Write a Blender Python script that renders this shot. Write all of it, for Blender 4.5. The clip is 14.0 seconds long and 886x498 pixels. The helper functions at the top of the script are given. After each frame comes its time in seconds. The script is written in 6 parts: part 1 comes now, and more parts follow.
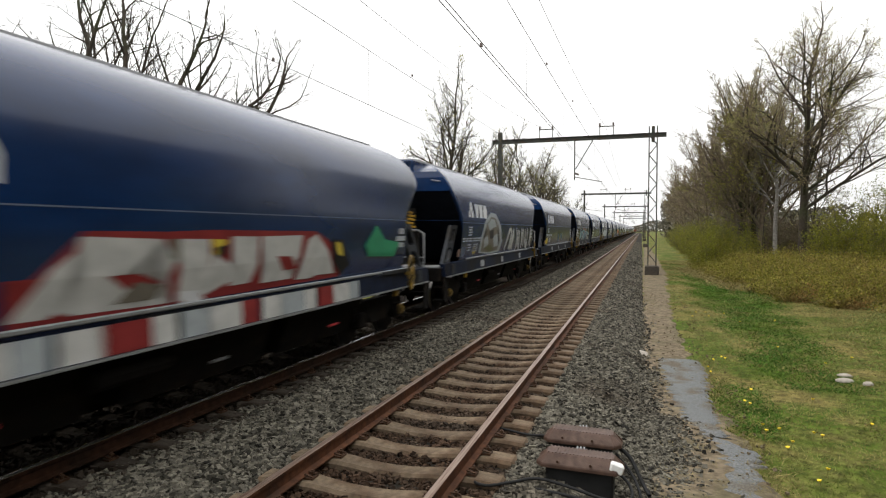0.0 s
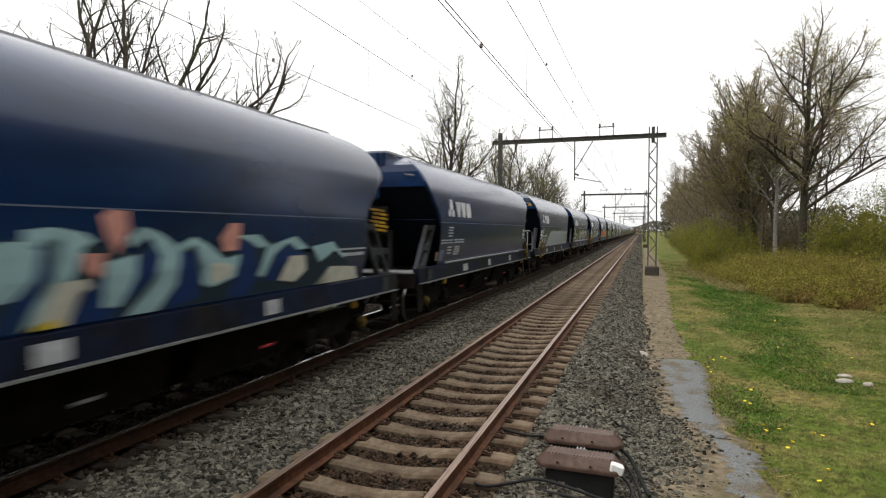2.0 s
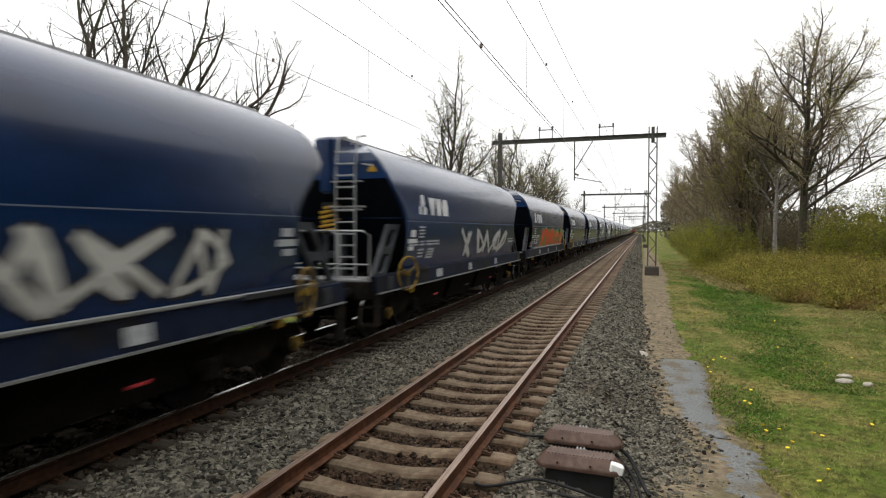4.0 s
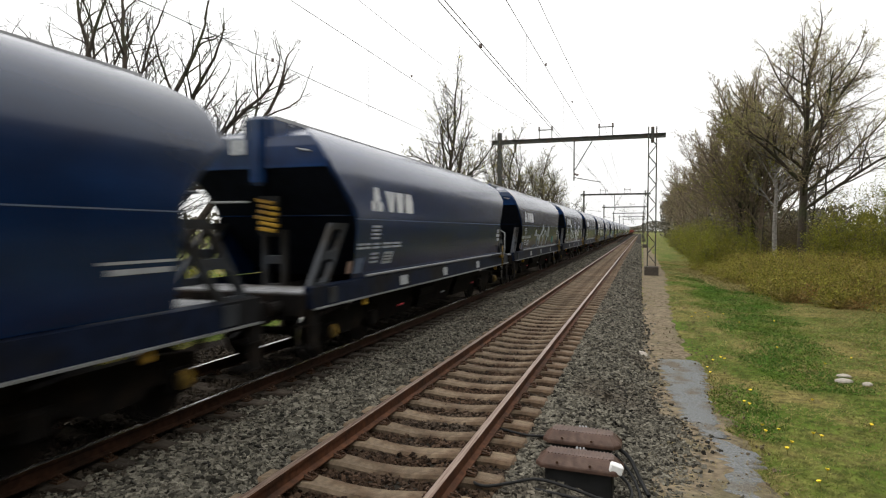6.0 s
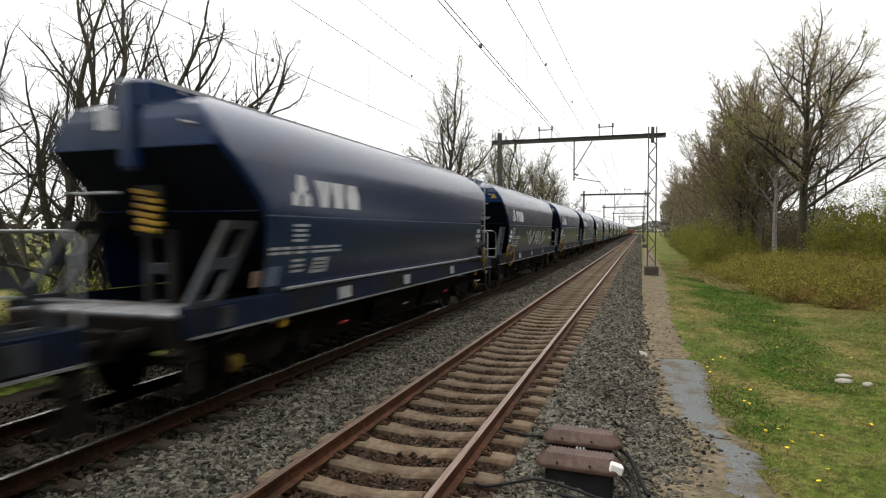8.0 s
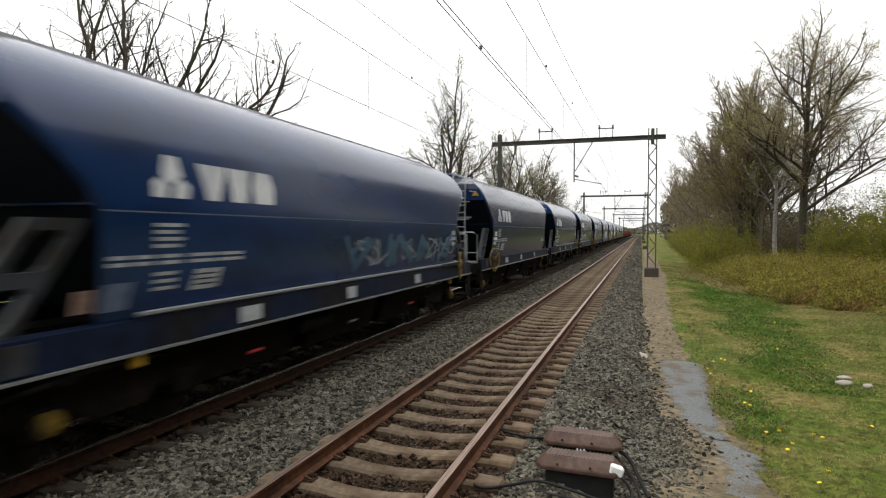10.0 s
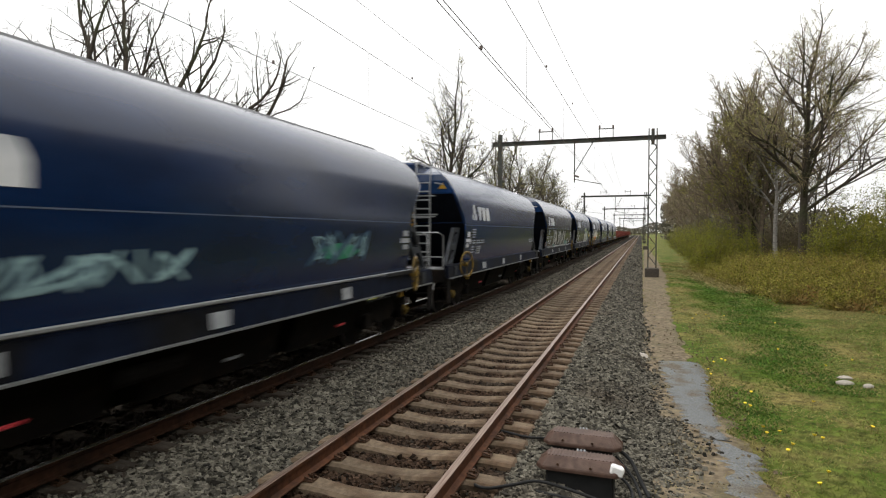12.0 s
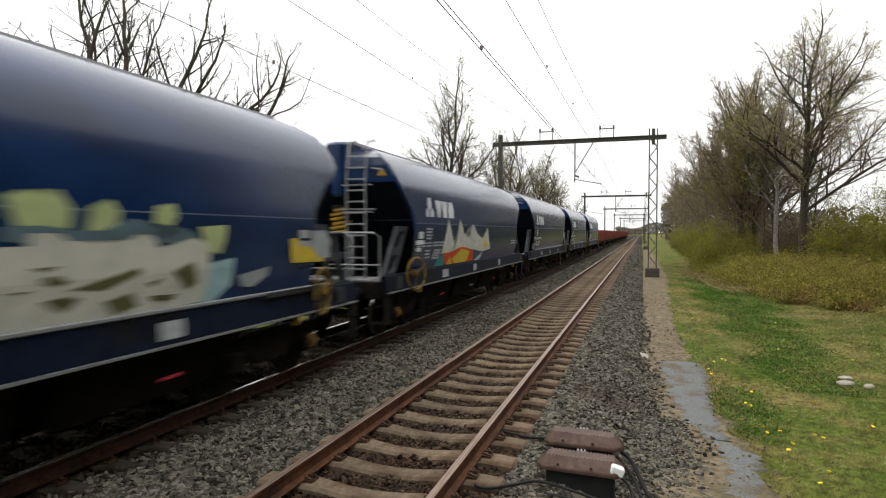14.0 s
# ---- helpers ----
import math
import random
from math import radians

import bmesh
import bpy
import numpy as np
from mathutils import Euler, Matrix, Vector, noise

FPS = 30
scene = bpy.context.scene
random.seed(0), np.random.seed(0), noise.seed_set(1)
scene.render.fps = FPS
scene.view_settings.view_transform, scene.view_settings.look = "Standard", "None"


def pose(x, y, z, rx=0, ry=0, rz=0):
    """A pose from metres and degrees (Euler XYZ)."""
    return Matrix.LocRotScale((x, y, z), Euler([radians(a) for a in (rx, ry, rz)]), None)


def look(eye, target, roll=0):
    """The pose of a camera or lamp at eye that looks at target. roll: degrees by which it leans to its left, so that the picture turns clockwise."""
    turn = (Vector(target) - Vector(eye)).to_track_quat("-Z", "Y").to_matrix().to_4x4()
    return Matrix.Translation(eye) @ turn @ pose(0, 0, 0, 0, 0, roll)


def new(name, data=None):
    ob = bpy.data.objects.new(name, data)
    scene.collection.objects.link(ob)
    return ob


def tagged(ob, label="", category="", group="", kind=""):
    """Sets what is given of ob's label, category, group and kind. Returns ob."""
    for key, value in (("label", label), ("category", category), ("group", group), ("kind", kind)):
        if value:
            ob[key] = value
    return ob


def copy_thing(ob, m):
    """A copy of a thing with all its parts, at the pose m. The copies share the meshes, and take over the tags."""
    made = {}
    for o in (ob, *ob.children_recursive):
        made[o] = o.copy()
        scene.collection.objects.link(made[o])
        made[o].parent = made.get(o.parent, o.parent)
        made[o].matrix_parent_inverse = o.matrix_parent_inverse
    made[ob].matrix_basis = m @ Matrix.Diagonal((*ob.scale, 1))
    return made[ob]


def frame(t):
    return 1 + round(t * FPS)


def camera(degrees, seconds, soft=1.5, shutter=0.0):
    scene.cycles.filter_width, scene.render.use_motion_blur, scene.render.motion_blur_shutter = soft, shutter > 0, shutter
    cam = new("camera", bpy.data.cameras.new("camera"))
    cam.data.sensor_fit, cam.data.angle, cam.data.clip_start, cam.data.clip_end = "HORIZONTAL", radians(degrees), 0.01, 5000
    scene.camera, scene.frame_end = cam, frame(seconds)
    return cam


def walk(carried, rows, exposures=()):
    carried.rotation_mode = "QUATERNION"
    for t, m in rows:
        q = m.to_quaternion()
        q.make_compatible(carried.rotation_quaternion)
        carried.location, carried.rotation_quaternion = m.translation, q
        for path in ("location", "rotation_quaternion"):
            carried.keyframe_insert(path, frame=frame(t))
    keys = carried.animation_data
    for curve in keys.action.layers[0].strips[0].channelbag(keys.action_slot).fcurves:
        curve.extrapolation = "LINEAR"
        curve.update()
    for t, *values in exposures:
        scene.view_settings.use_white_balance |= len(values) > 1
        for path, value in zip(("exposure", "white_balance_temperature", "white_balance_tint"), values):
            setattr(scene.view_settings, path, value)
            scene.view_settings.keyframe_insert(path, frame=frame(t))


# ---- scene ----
# ---- camera and path ----
EYE = (0.0, 0.0, 2.29)
YAW, PITCH = 18.36, 88.22
cam = camera(72.97, 14.0, soft=1.2, shutter=0.25)
walk(cam, [
    (0.0, pose(*EYE, PITCH - 0.05, 0, YAW)),
    (0.5, pose(*EYE, PITCH, 0, YAW)),
    (3.2, pose(*EYE, PITCH, 0, YAW)),
    (5.5, pose(*EYE, PITCH, 0, YAW - 0.05)),
    (8.3, pose(*EYE, PITCH, 0, YAW - 0.05)),
    (10.3, pose(*EYE, PITCH + 0.16, 0, YAW - 0.03)),
    (14.0, pose(*EYE, PITCH + 0.17, 0, YAW + 0.03)),
], exposures=[(0.0, -0.1), (14.0, -0.1)])

# ---- world and sun: bright overcast ----
SUN_ELEV, SUN_ROT = radians(48), radians(-70)
world = bpy.data.worlds.new("overcast_sky")
scene.world = world
world.use_nodes = True
wn = world.node_tree.nodes
wl = world.node_tree.links
sky = wn.new("ShaderNodeTexSky")
sky.sky_type = "NISHITA"
sky.sun_disc = False
sky.sun_elevation, sky.sun_rotation = SUN_ELEV, SUN_ROT
hs = wn.new("ShaderNodeHueSaturation")
hs.inputs["Saturation"].default_value = 0.12
hs.inputs["Value"].default_value = 0.1
# overcast sky, brighter towards the zenith
wtc = wn.new("ShaderNodeTexCoord")
wsep = wn.new("ShaderNodeSeparateXYZ")
wl.new(wtc.outputs["Generated"], wsep.inputs[0])
wgrad = wn.new("ShaderNodeMapRange")
wgrad.inputs[3].default_value, wgrad.inputs[4].default_value = 1.12, 2.7
wl.new(wsep.outputs[2], wgrad.inputs[0])
cloud = wn.new("ShaderNodeVectorMath")
cloud.operation = "SCALE"
cloud.inputs[0].default_value = (1.0, 0.995, 0.985)
wl.new(wgrad.outputs[0], cloud.inputs["Scale"])
mixw = wn.new("ShaderNodeMix")
mixw.data_type = "RGBA"
mixw.inputs[0].default_value = 0.88
wl.new(sky.outputs[0], hs.inputs["Color"])
wl.new(hs.outputs[0], mixw.inputs[6])
wl.new(cloud.outputs[0], mixw.inputs[7])
wl.new(mixw.outputs[2], wn["Background"].inputs[0])
wn["Background"].inputs[1].default_value = 1.0
sun_data = bpy.data.lights.new("sun", "SUN")
sun_data.energy, sun_data.angle, sun_data.color = 1.1, radians(14), (1.0, 0.96, 0.9)
sun = new("sun", sun_data)
sun.matrix_basis = look((-30, -12, 40), (0, 0, 0))


# ---- materials ----
def mat(name, colour, rough=0.8, metal=0.0, vary=0.25, scale=6.0, bump=0.0, bump_scale=40.0, second=None, second_scale=0.8,
        second_amount=0.5, coat=0.0, island=0.0, objrand=0.0, spec=0.22, stretch=None, thin=0.0):
    """Noise-varied surface: grain at one scale, a second colour in patches at another, bump, random tone by piece."""
    m = bpy.data.materials.new(name)
    m.use_nodes = True
    n, l = m.node_tree.nodes, m.node_tree.links
    b = n["Principled BSDF"]
    b.inputs["Roughness"].default_value = rough
    b.inputs["Metallic"].default_value = metal
    b.inputs["Specular IOR Level"].default_value = spec
    b.inputs["Coat Weight"].default_value = coat
    b.inputs["Coat Roughness"].default_value = 0.25
    tc = n.new("ShaderNodeTexCoord")
    vec = tc.outputs["Object"]
    if stretch:
        mp = n.new("ShaderNodeMapping")
        mp.inputs["Scale"].default_value = stretch
        l.new(vec, mp.inputs["Vector"])
        vec = mp.outputs[0]
    n1 = n.new("ShaderNodeTexNoise")
    n1.inputs["Scale"].default_value = scale
    n1.inputs["Detail"].default_value = 6
    l.new(vec, n1.inputs["Vector"])
    ramp = n.new("ShaderNodeMapRange")
    ramp.inputs[1].default_value, ramp.inputs[2].default_value = 0.3, 0.7
    ramp.inputs[3].default_value, ramp.inputs[4].default_value = 1 - vary, 1 + vary
    l.new(n1.outputs["Fac"], ramp.inputs[0])
    tone = ramp.outputs[0]
    for amount, node, out in ((island, "ShaderNodeNewGeometry", "Random Per Island"), (objrand, "ShaderNodeObjectInfo", "Random")):
        if amount:
            g = n.new(node)
            r = n.new("ShaderNodeMapRange")
            r.inputs[3].default_value, r.inputs[4].default_value = 1 - amount, 1 + amount
            l.new(g.outputs[out], r.inputs[0])
            mu = n.new("ShaderNodeMath")
            mu.operation = "MULTIPLY"
            l.new(tone, mu.inputs[0])
            l.new(r.outputs[0], mu.inputs[1])
            tone = mu.outputs[0]
    base = n.new("ShaderNodeMix")
    base.data_type = "RGBA"
    base.inputs[6].default_value = (*colour, 1)
    base.inputs[7].default_value = (*(second or colour), 1)
    base.inputs[0].default_value = 0
    if second:
        n2 = n.new("ShaderNodeTexNoise")
        n2.inputs["Scale"].default_value = second_scale
        n2.inputs["Detail"].default_value = 4
        l.new(vec, n2.inputs["Vector"])
        r2 = n.new("ShaderNodeMapRange")
        r2.inputs[1].default_value = 0.62 - 0.3 * second_amount
        r2.inputs[2].default_value = 0.78 - 0.3 * second_amount
        l.new(n2.outputs["Fac"], r2.inputs[0])
        l.new(r2.outputs[0], base.inputs[0])
    mul = n.new("ShaderNodeVectorMath")
    mul.operation = "SCALE"
    l.new(base.outputs[2], mul.inputs[0])
    l.new(tone, mul.inputs["Scale"])
    l.new(mul.outputs[0], b.inputs["Base Color"])
    if thin:
        # light passes through leaf tissue
        tr, ms = n.new("ShaderNodeBsdfTranslucent"), n.new("ShaderNodeMixShader")
        l.new(mul.outputs[0], tr.inputs["Color"])
        ms.inputs[0].default_value = thin
        l.new(b.outputs[0], ms.inputs[1])
        l.new(tr.outputs[0], ms.inputs[2])
        l.new(ms.outputs[0], n["Material Output"].inputs["Surface"])
    if bump:
        n3 = n.new("ShaderNodeTexNoise")
        n3.inputs["Scale"].default_value = bump_scale
        n3.inputs["Detail"].default_value = 5
        l.new(vec, n3.inputs["Vector"])
        bp = n.new("ShaderNodeBump")
        bp.inputs["Strength"].default_value = bump
        bp.inputs["Distance"].default_value = 0.02
        l.new(n3.outputs["Fac"], bp.inputs["Height"])
        l.new(bp.outputs[0], b.inputs["Normal"])
    return m


# Bed kept darker than its stones: gap shade put into the base colour
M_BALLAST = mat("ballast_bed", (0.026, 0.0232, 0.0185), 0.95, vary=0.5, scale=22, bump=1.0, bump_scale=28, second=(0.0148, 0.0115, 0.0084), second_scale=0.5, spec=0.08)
# Darker copy of the bed; the shade under the train sits in its colour
M_BALLAST_SHADED = mat("shaded_ballast_bed", (0.012, 0.008, 0.006), 0.95, vary=0.5, scale=22, bump=1.0, bump_scale=28, spec=0.08)
M_STONE = mat("crushed_stone", (0.088, 0.081, 0.064), 0.85, vary=0.4, scale=30, island=0.9, second=(0.06, 0.051, 0.039), second_scale=0.7, second_amount=0.3, spec=0.1)
M_STONE_RUSTY = mat("rusty_crushed_stone", (0.045, 0.028, 0.018), 0.88, vary=0.35, scale=30, island=0.75, second=(0.05, 0.038, 0.028), second_scale=0.9, spec=0.08)
# Stones beside and below the wagons, their shade put into the base
M_STONE_SHADED = mat("shaded_crushed_stone", (0.034, 0.027, 0.02), 0.85, vary=0.3, scale=30, island=0.5, spec=0.08)
M_GRASS_GROUND = mat("grass_ground", (0.06, 0.088, 0.012), 0.95, vary=0.6, scale=7, bump=0.35, bump_scale=18, second=(0.15, 0.125, 0.042), second_scale=0.9, second_amount=0.6, spec=0.08)
M_BLADE = mat("grass_blade", (0.085, 0.13, 0.018), 0.7, vary=0.35, scale=1.4, island=0.5, second=(0.23, 0.2, 0.08), second_scale=0.5, second_amount=0.85, spec=0.08, thin=0.25)
M_LUSH = mat("lush_grass_blade", (0.055, 0.12, 0.016), 0.7, vary=0.35, scale=2.2, island=0.5, second=(0.08, 0.135, 0.02), second_scale=0.8, spec=0.08, thin=0.25)
M_DRY = mat("dry_grass", (0.2, 0.165, 0.062), 0.85, vary=0.3, scale=5, island=0.4)
M_DIRT = mat("dry_dirt_path", (0.15, 0.119, 0.08), 0.95, vary=0.45, scale=9, bump=0.5, bump_scale=30, second=(0.115, 0.098, 0.06), second_scale=1.6, spec=0.08)
M_GRAVEL = mat("grey_fine_gravel", (0.15, 0.155, 0.155), 0.95, vary=0.4, scale=45, bump=0.6, bump_scale=90, second=(0.12, 0.105, 0.08), second_scale=2.2, second_amount=0.45, spec=0.08)
M_HEAD_SHINY = mat("polished_rail_head", (0.55, 0.52, 0.5), 0.24, metal=0.95, vary=0.12, scale=8, second=(0.4, 0.36, 0.33), second_scale=1.5, stretch=(40, 0.6, 4))
M_RAIL = mat("rusty_rail_steel", (0.092, 0.036, 0.016), 0.75, metal=0.1, vary=0.35, scale=12, bump=0.2, second=(0.05, 0.022, 0.011), second_scale=2)
M_HEAD = mat("worn_rail_head", (0.3, 0.225, 0.18), 0.38, metal=0.75, vary=0.15, scale=8, second=(0.16, 0.09, 0.06), second_scale=1.5, second_amount=0.6, stretch=(40, 0.6, 4))
M_CONCRETE = mat("weathered_concrete", (0.135, 0.1, 0.066), 0.9, vary=0.3, scale=14, bump=0.4, bump_scale=50, second=(0.085, 0.056, 0.034), second_scale=3, objrand=0.22)
# Train-track sleepers: wagon shade mixed into the concrete's base colour
M_CONCRETE_SHADED = mat("shaded_concrete", (0.06, 0.05, 0.04), 0.9, vary=0.3, scale=14, bump=0.4, bump_scale=50, second=(0.03, 0.023, 0.017), second_scale=3, objrand=0.25, spec=0.08)
M_BASE = mat("mast_base_concrete", (0.065, 0.055, 0.045), 0.9, vary=0.3, scale=10, bump=0.4)
M_CLIP = mat("clip_steel", (0.075, 0.042, 0.025), 0.55, metal=0.4, vary=0.4, scale=30)
M_MAST = mat("grey_green_mast_paint", (0.066, 0.069, 0.06), 0.6, vary=0.25, scale=9, second=(0.078, 0.048, 0.03), second_scale=3, second_amount=0.35)
M_WIRE = mat("wire", (0.11, 0.11, 0.11), 0.5, metal=0.5, vary=0.1)
M_INSUL = mat("insulator", (0.15, 0.12, 0.11), 0.35, vary=0.1)
M_BOXBROWN = mat("brown_polyester_box", (0.076, 0.0448, 0.0328), 0.5, vary=0.2, scale=14, bump=0.15, second=(0.096, 0.0608, 0.0464), second_scale=4)
M_BLACK = mat("black_rubber", (0.02, 0.02, 0.02), 0.55, vary=0.2, spec=0.08)
M_WHITE = mat("white_paint", (0.75, 0.75, 0.73), 0.6, vary=0.08, scale=10)
M_NAVY = mat("navy_wagon_paint", (0.004, 0.0195, 0.07), 0.2, vary=0.3, scale=2.2, second=(0.007, 0.022, 0.056), second_scale=0.5, second_amount=0.4, coat=0.08, objrand=0.22, stretch=(1, 0.35, 1), spec=0.42)
M_NAVY_FRAME = mat("grimy_navy_frame", (0.006, 0.0105, 0.0255), 0.5, vary=0.35, scale=5, second=(0.0105, 0.0105, 0.012), second_scale=1.2, objrand=0.15, spec=0.08)
# Train-track rail web, darkened in colour to hold the train's shade
M_RAIL_SHADED = mat("shaded_rail_steel", (0.03, 0.014, 0.008), 0.75, metal=0.1, vary=0.35, scale=12, bump=0.2, second=(0.02, 0.011, 0.007), second_scale=2, spec=0.08)
M_GREYPAINT = mat("grey_strut_paint", (0.034, 0.038, 0.045), 0.55, vary=0.25, scale=5, second=(0.022, 0.02, 0.018), second_scale=1.5, spec=0.12)
# End slope sheets: the recess's shade put into a near-black navy base
M_HOPPER_DARK = mat("shaded_hopper_sheet", (0.006, 0.008, 0.014), 0.7, vary=0.3, scale=4, spec=0.08)
# Undergear steel: grime, plus the shade below the wagons put into the base
M_UNDER = mat("grimy_shaded_steel", (0.0072, 0.0063, 0.0057), 0.8, vary=0.3, scale=8, second=(0.0132, 0.0096, 0.0072), second_scale=2, spec=0.08)
M_TREAD = mat("polished_wheel_tread", (0.5, 0.48, 0.46), 0.3, metal=0.9, vary=0.1)
M_YELLOW = mat("yellow_paint", (0.35, 0.21, 0.021), 0.5, vary=0.25, scale=9, second=(0.175, 0.098, 0.021), second_scale=2)
M_YELLOW_DIRTY = mat("grimy_yellow_paint", (0.2, 0.125, 0.02), 0.6, vary=0.35, scale=9, second=(0.07, 0.05, 0.02), second_scale=3)
M_RED = mat("red_paint", (0.5, 0.05, 0.06), 0.5, vary=0.2, scale=9)
M_LOGO = mat("white_marking", (0.612, 0.6205, 0.629), 0.5, vary=0.12, scale=4, second=(0.425, 0.442, 0.4675), second_scale=2)
M_LABEL = mat("dusty_white_label", (0.336, 0.352, 0.368), 0.6, vary=0.25, scale=12)
M_GREYWALK = mat("galvanised_grating", (0.252, 0.259, 0.266), 0.45, metal=0.5, vary=0.2, scale=15)
M_WALKWAY = mat("pale_walkway_grating", (0.4, 0.4, 0.4), 0.7, vary=0.2, scale=15, spec=0.1)
M_DECK = mat("dull_galvanised_deck", (0.26, 0.265, 0.275), 0.6, vary=0.3, scale=6, second=(0.09, 0.085, 0.08), second_scale=1.5)
M_REDWAGON = mat("oxide_red_wagon", (0.2, 0.05, 0.035), 0.65, vary=0.3, scale=3, second=(0.12, 0.05, 0.04), second_scale=0.8)
M_BARK = mat("grey_brown_bark", (0.132, 0.101, 0.0734), 0.92, vary=0.35, scale=9, second=(0.0976, 0.0918, 0.0482), second_scale=1.2, bump=0.5, bump_scale=20)
M_BARK_DARK = mat("dark_oak_bark", (0.054, 0.0432, 0.0324), 0.92, vary=0.35, scale=9, second=(0.048, 0.0504, 0.0264), second_scale=1.0, bump=0.5, bump_scale=20)
M_TWIG = mat("pale_brown_twigs", (0.19, 0.145, 0.105), 0.9, vary=0.3, scale=3, second=(0.15, 0.12, 0.07), second_scale=0.6)
M_BIRCH = mat("pale_birch_bark", (0.231, 0.217, 0.196), 0.8, vary=0.4, scale=7, second=(0.042, 0.035, 0.0315), second_scale=2.5, second_amount=0.3, stretch=(1, 1, 3))
M_BUD = mat("opening_buds", (0.36, 0.35, 0.13), 0.8, vary=0.25, scale=2, island=0.5, second=(0.3, 0.24, 0.11), second_scale=0.3, thin=0.45)
M_LEAF = mat("young_green_leaf", (0.2, 0.21, 0.024), 0.6, vary=0.25, scale=2, island=0.4, second=(0.25, 0.22, 0.04), second_scale=0.5, thin=0.4)
M_BRAMBLE = mat("bramble_leaf", (0.2, 0.19, 0.034), 0.75, vary=0.35, scale=1.5, island=0.55, second=(0.22, 0.125, 0.05), second_scale=0.55, second_amount=0.45, spec=0.1, thin=0.3)
M_CANE = mat("bramble_cane", (0.24, 0.19, 0.07), 0.8, vary=0.3, scale=3, island=0.5, spec=0.1)
M_TWIGLEAF = mat("brown_twigs_and_old_leaves", (0.0751, 0.0575, 0.0301), 0.9, vary=0.3, scale=1, island=0.6, second=(0.0751, 0.0751, 0.0195), second_scale=0.4)
# Bare-wood brown, lightened to put some distance haze into the colour
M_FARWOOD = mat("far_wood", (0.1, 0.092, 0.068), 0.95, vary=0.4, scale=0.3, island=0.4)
M_DANDELION = mat("dandelion_yellow", (0.75, 0.55, 0.03), 0.7, vary=0.1)
M_PALE_STONE = mat("pale_stone", (0.33, 0.3, 0.258), 0.9, vary=0.2, scale=12, bump=0.3)


# ---- mesh helpers ----
def mesh_from(name, verts, faces, material, smooth=False):
    me = bpy.data.meshes.new(name)
    me.from_pydata([tuple(v) for v in verts], [], [tuple(f) for f in faces])
    if isinstance(material, (list, tuple)):
        for mm in material:
            me.materials.append(mm)
    else:
        me.materials.append(material)
    if smooth:
        me.polygons.foreach_set("use_smooth", [True] * len(me.polygons))
    me.update()
    return me


def mesh_np(name, verts, faces, material, smooth=False):
    """Fast mesh from arrays: verts (n,3), faces (m,k), all with k corners."""
    verts, faces = np.asarray(verts, dtype=np.float32), np.asarray(faces, dtype=np.int32)
    me = bpy.data.meshes.new(name)
    m, k = faces.shape
    me.vertices.add(len(verts))
    me.vertices.foreach_set("co", verts.ravel())
    me.loops.add(m * k)
    me.loops.foreach_set("vertex_index", faces.ravel())
    me.polygons.add(m)
    me.polygons.foreach_set("loop_start", np.arange(0, m * k, k, dtype=np.int32))
    me.polygons.foreach_set("use_smooth", np.full(m, smooth))
    me.materials.append(material)
    me.update(calc_edges=True)
    return me


def part(name, data, material=None, parent=None, label="", m=None):
    """Links a bmesh or a mesh as one object under a thing or a part."""
    if isinstance(data, bmesh.types.BMesh):
        me = bpy.data.meshes.new(name)
        data.to_mesh(me)
        data.free()
        me.materials.append(material)
    else:
        me = data
    ob = new(name, me)
    ob.parent = parent
    if m is not None:
        ob.matrix_basis = m
    if label:
        ob["label"] = label
    return ob


def thing(name, label, category, group="", kind="", m=None):
    ob = tagged(new(name), label, category, group, kind)
    if m is not None:
        ob.matrix_basis = m
    return ob


def add_box(bm, size, at, rot=(0, 0, 0), bevel=0.0):
    ret = bmesh.ops.create_cube(bm, size=1.0, matrix=pose(*at, *rot) @ Matrix.Diagonal((*size, 1)))
    if bevel:
        edges = list({e for v in ret["verts"] for e in v.link_edges})
        bmesh.ops.bevel(bm, geom=edges, offset=bevel, segments=1, affect="EDGES")
    return bm


def box(size, at=(0, 0, 0), rot=(0, 0, 0), bevel=0.0):
    return add_box(bmesh.new(), size, at, rot, bevel)


def add_rod(bm, a, b, r, seg=6, r2=None):
    a, b = Vector(a), Vector(b)
    d = b - a
    q = d.to_track_quat("Z", "Y").to_matrix().to_4x4()
    bmesh.ops.create_cone(bm, cap_ends=True, segments=seg, radius1=r, radius2=r if r2 is None else r2, depth=d.length,
                          matrix=Matrix.Translation((a + b) / 2) @ q)
    return bm


def rods(pairs, r, seg=6):
    bm = bmesh.new()
    for a, b in pairs:
        add_rod(bm, a, b, r, seg)
    return bm


def add_prism(bm, outline, depth, m):
    """Extrudes a flat outline (x, y) by depth along z, placed by m."""
    lo = [bm.verts.new(m @ Vector((x, y, 0))) for x, y in outline]
    hi = [bm.verts.new(m @ Vector((x, y, depth))) for x, y in outline]
    bm.faces.new(lo[::-1])
    bm.faces.new(hi)
    for i in range(len(lo)):
        j = (i + 1) % len(lo)
        bm.faces.new((lo[i], lo[j], hi[j], hi[i]))
    return bm


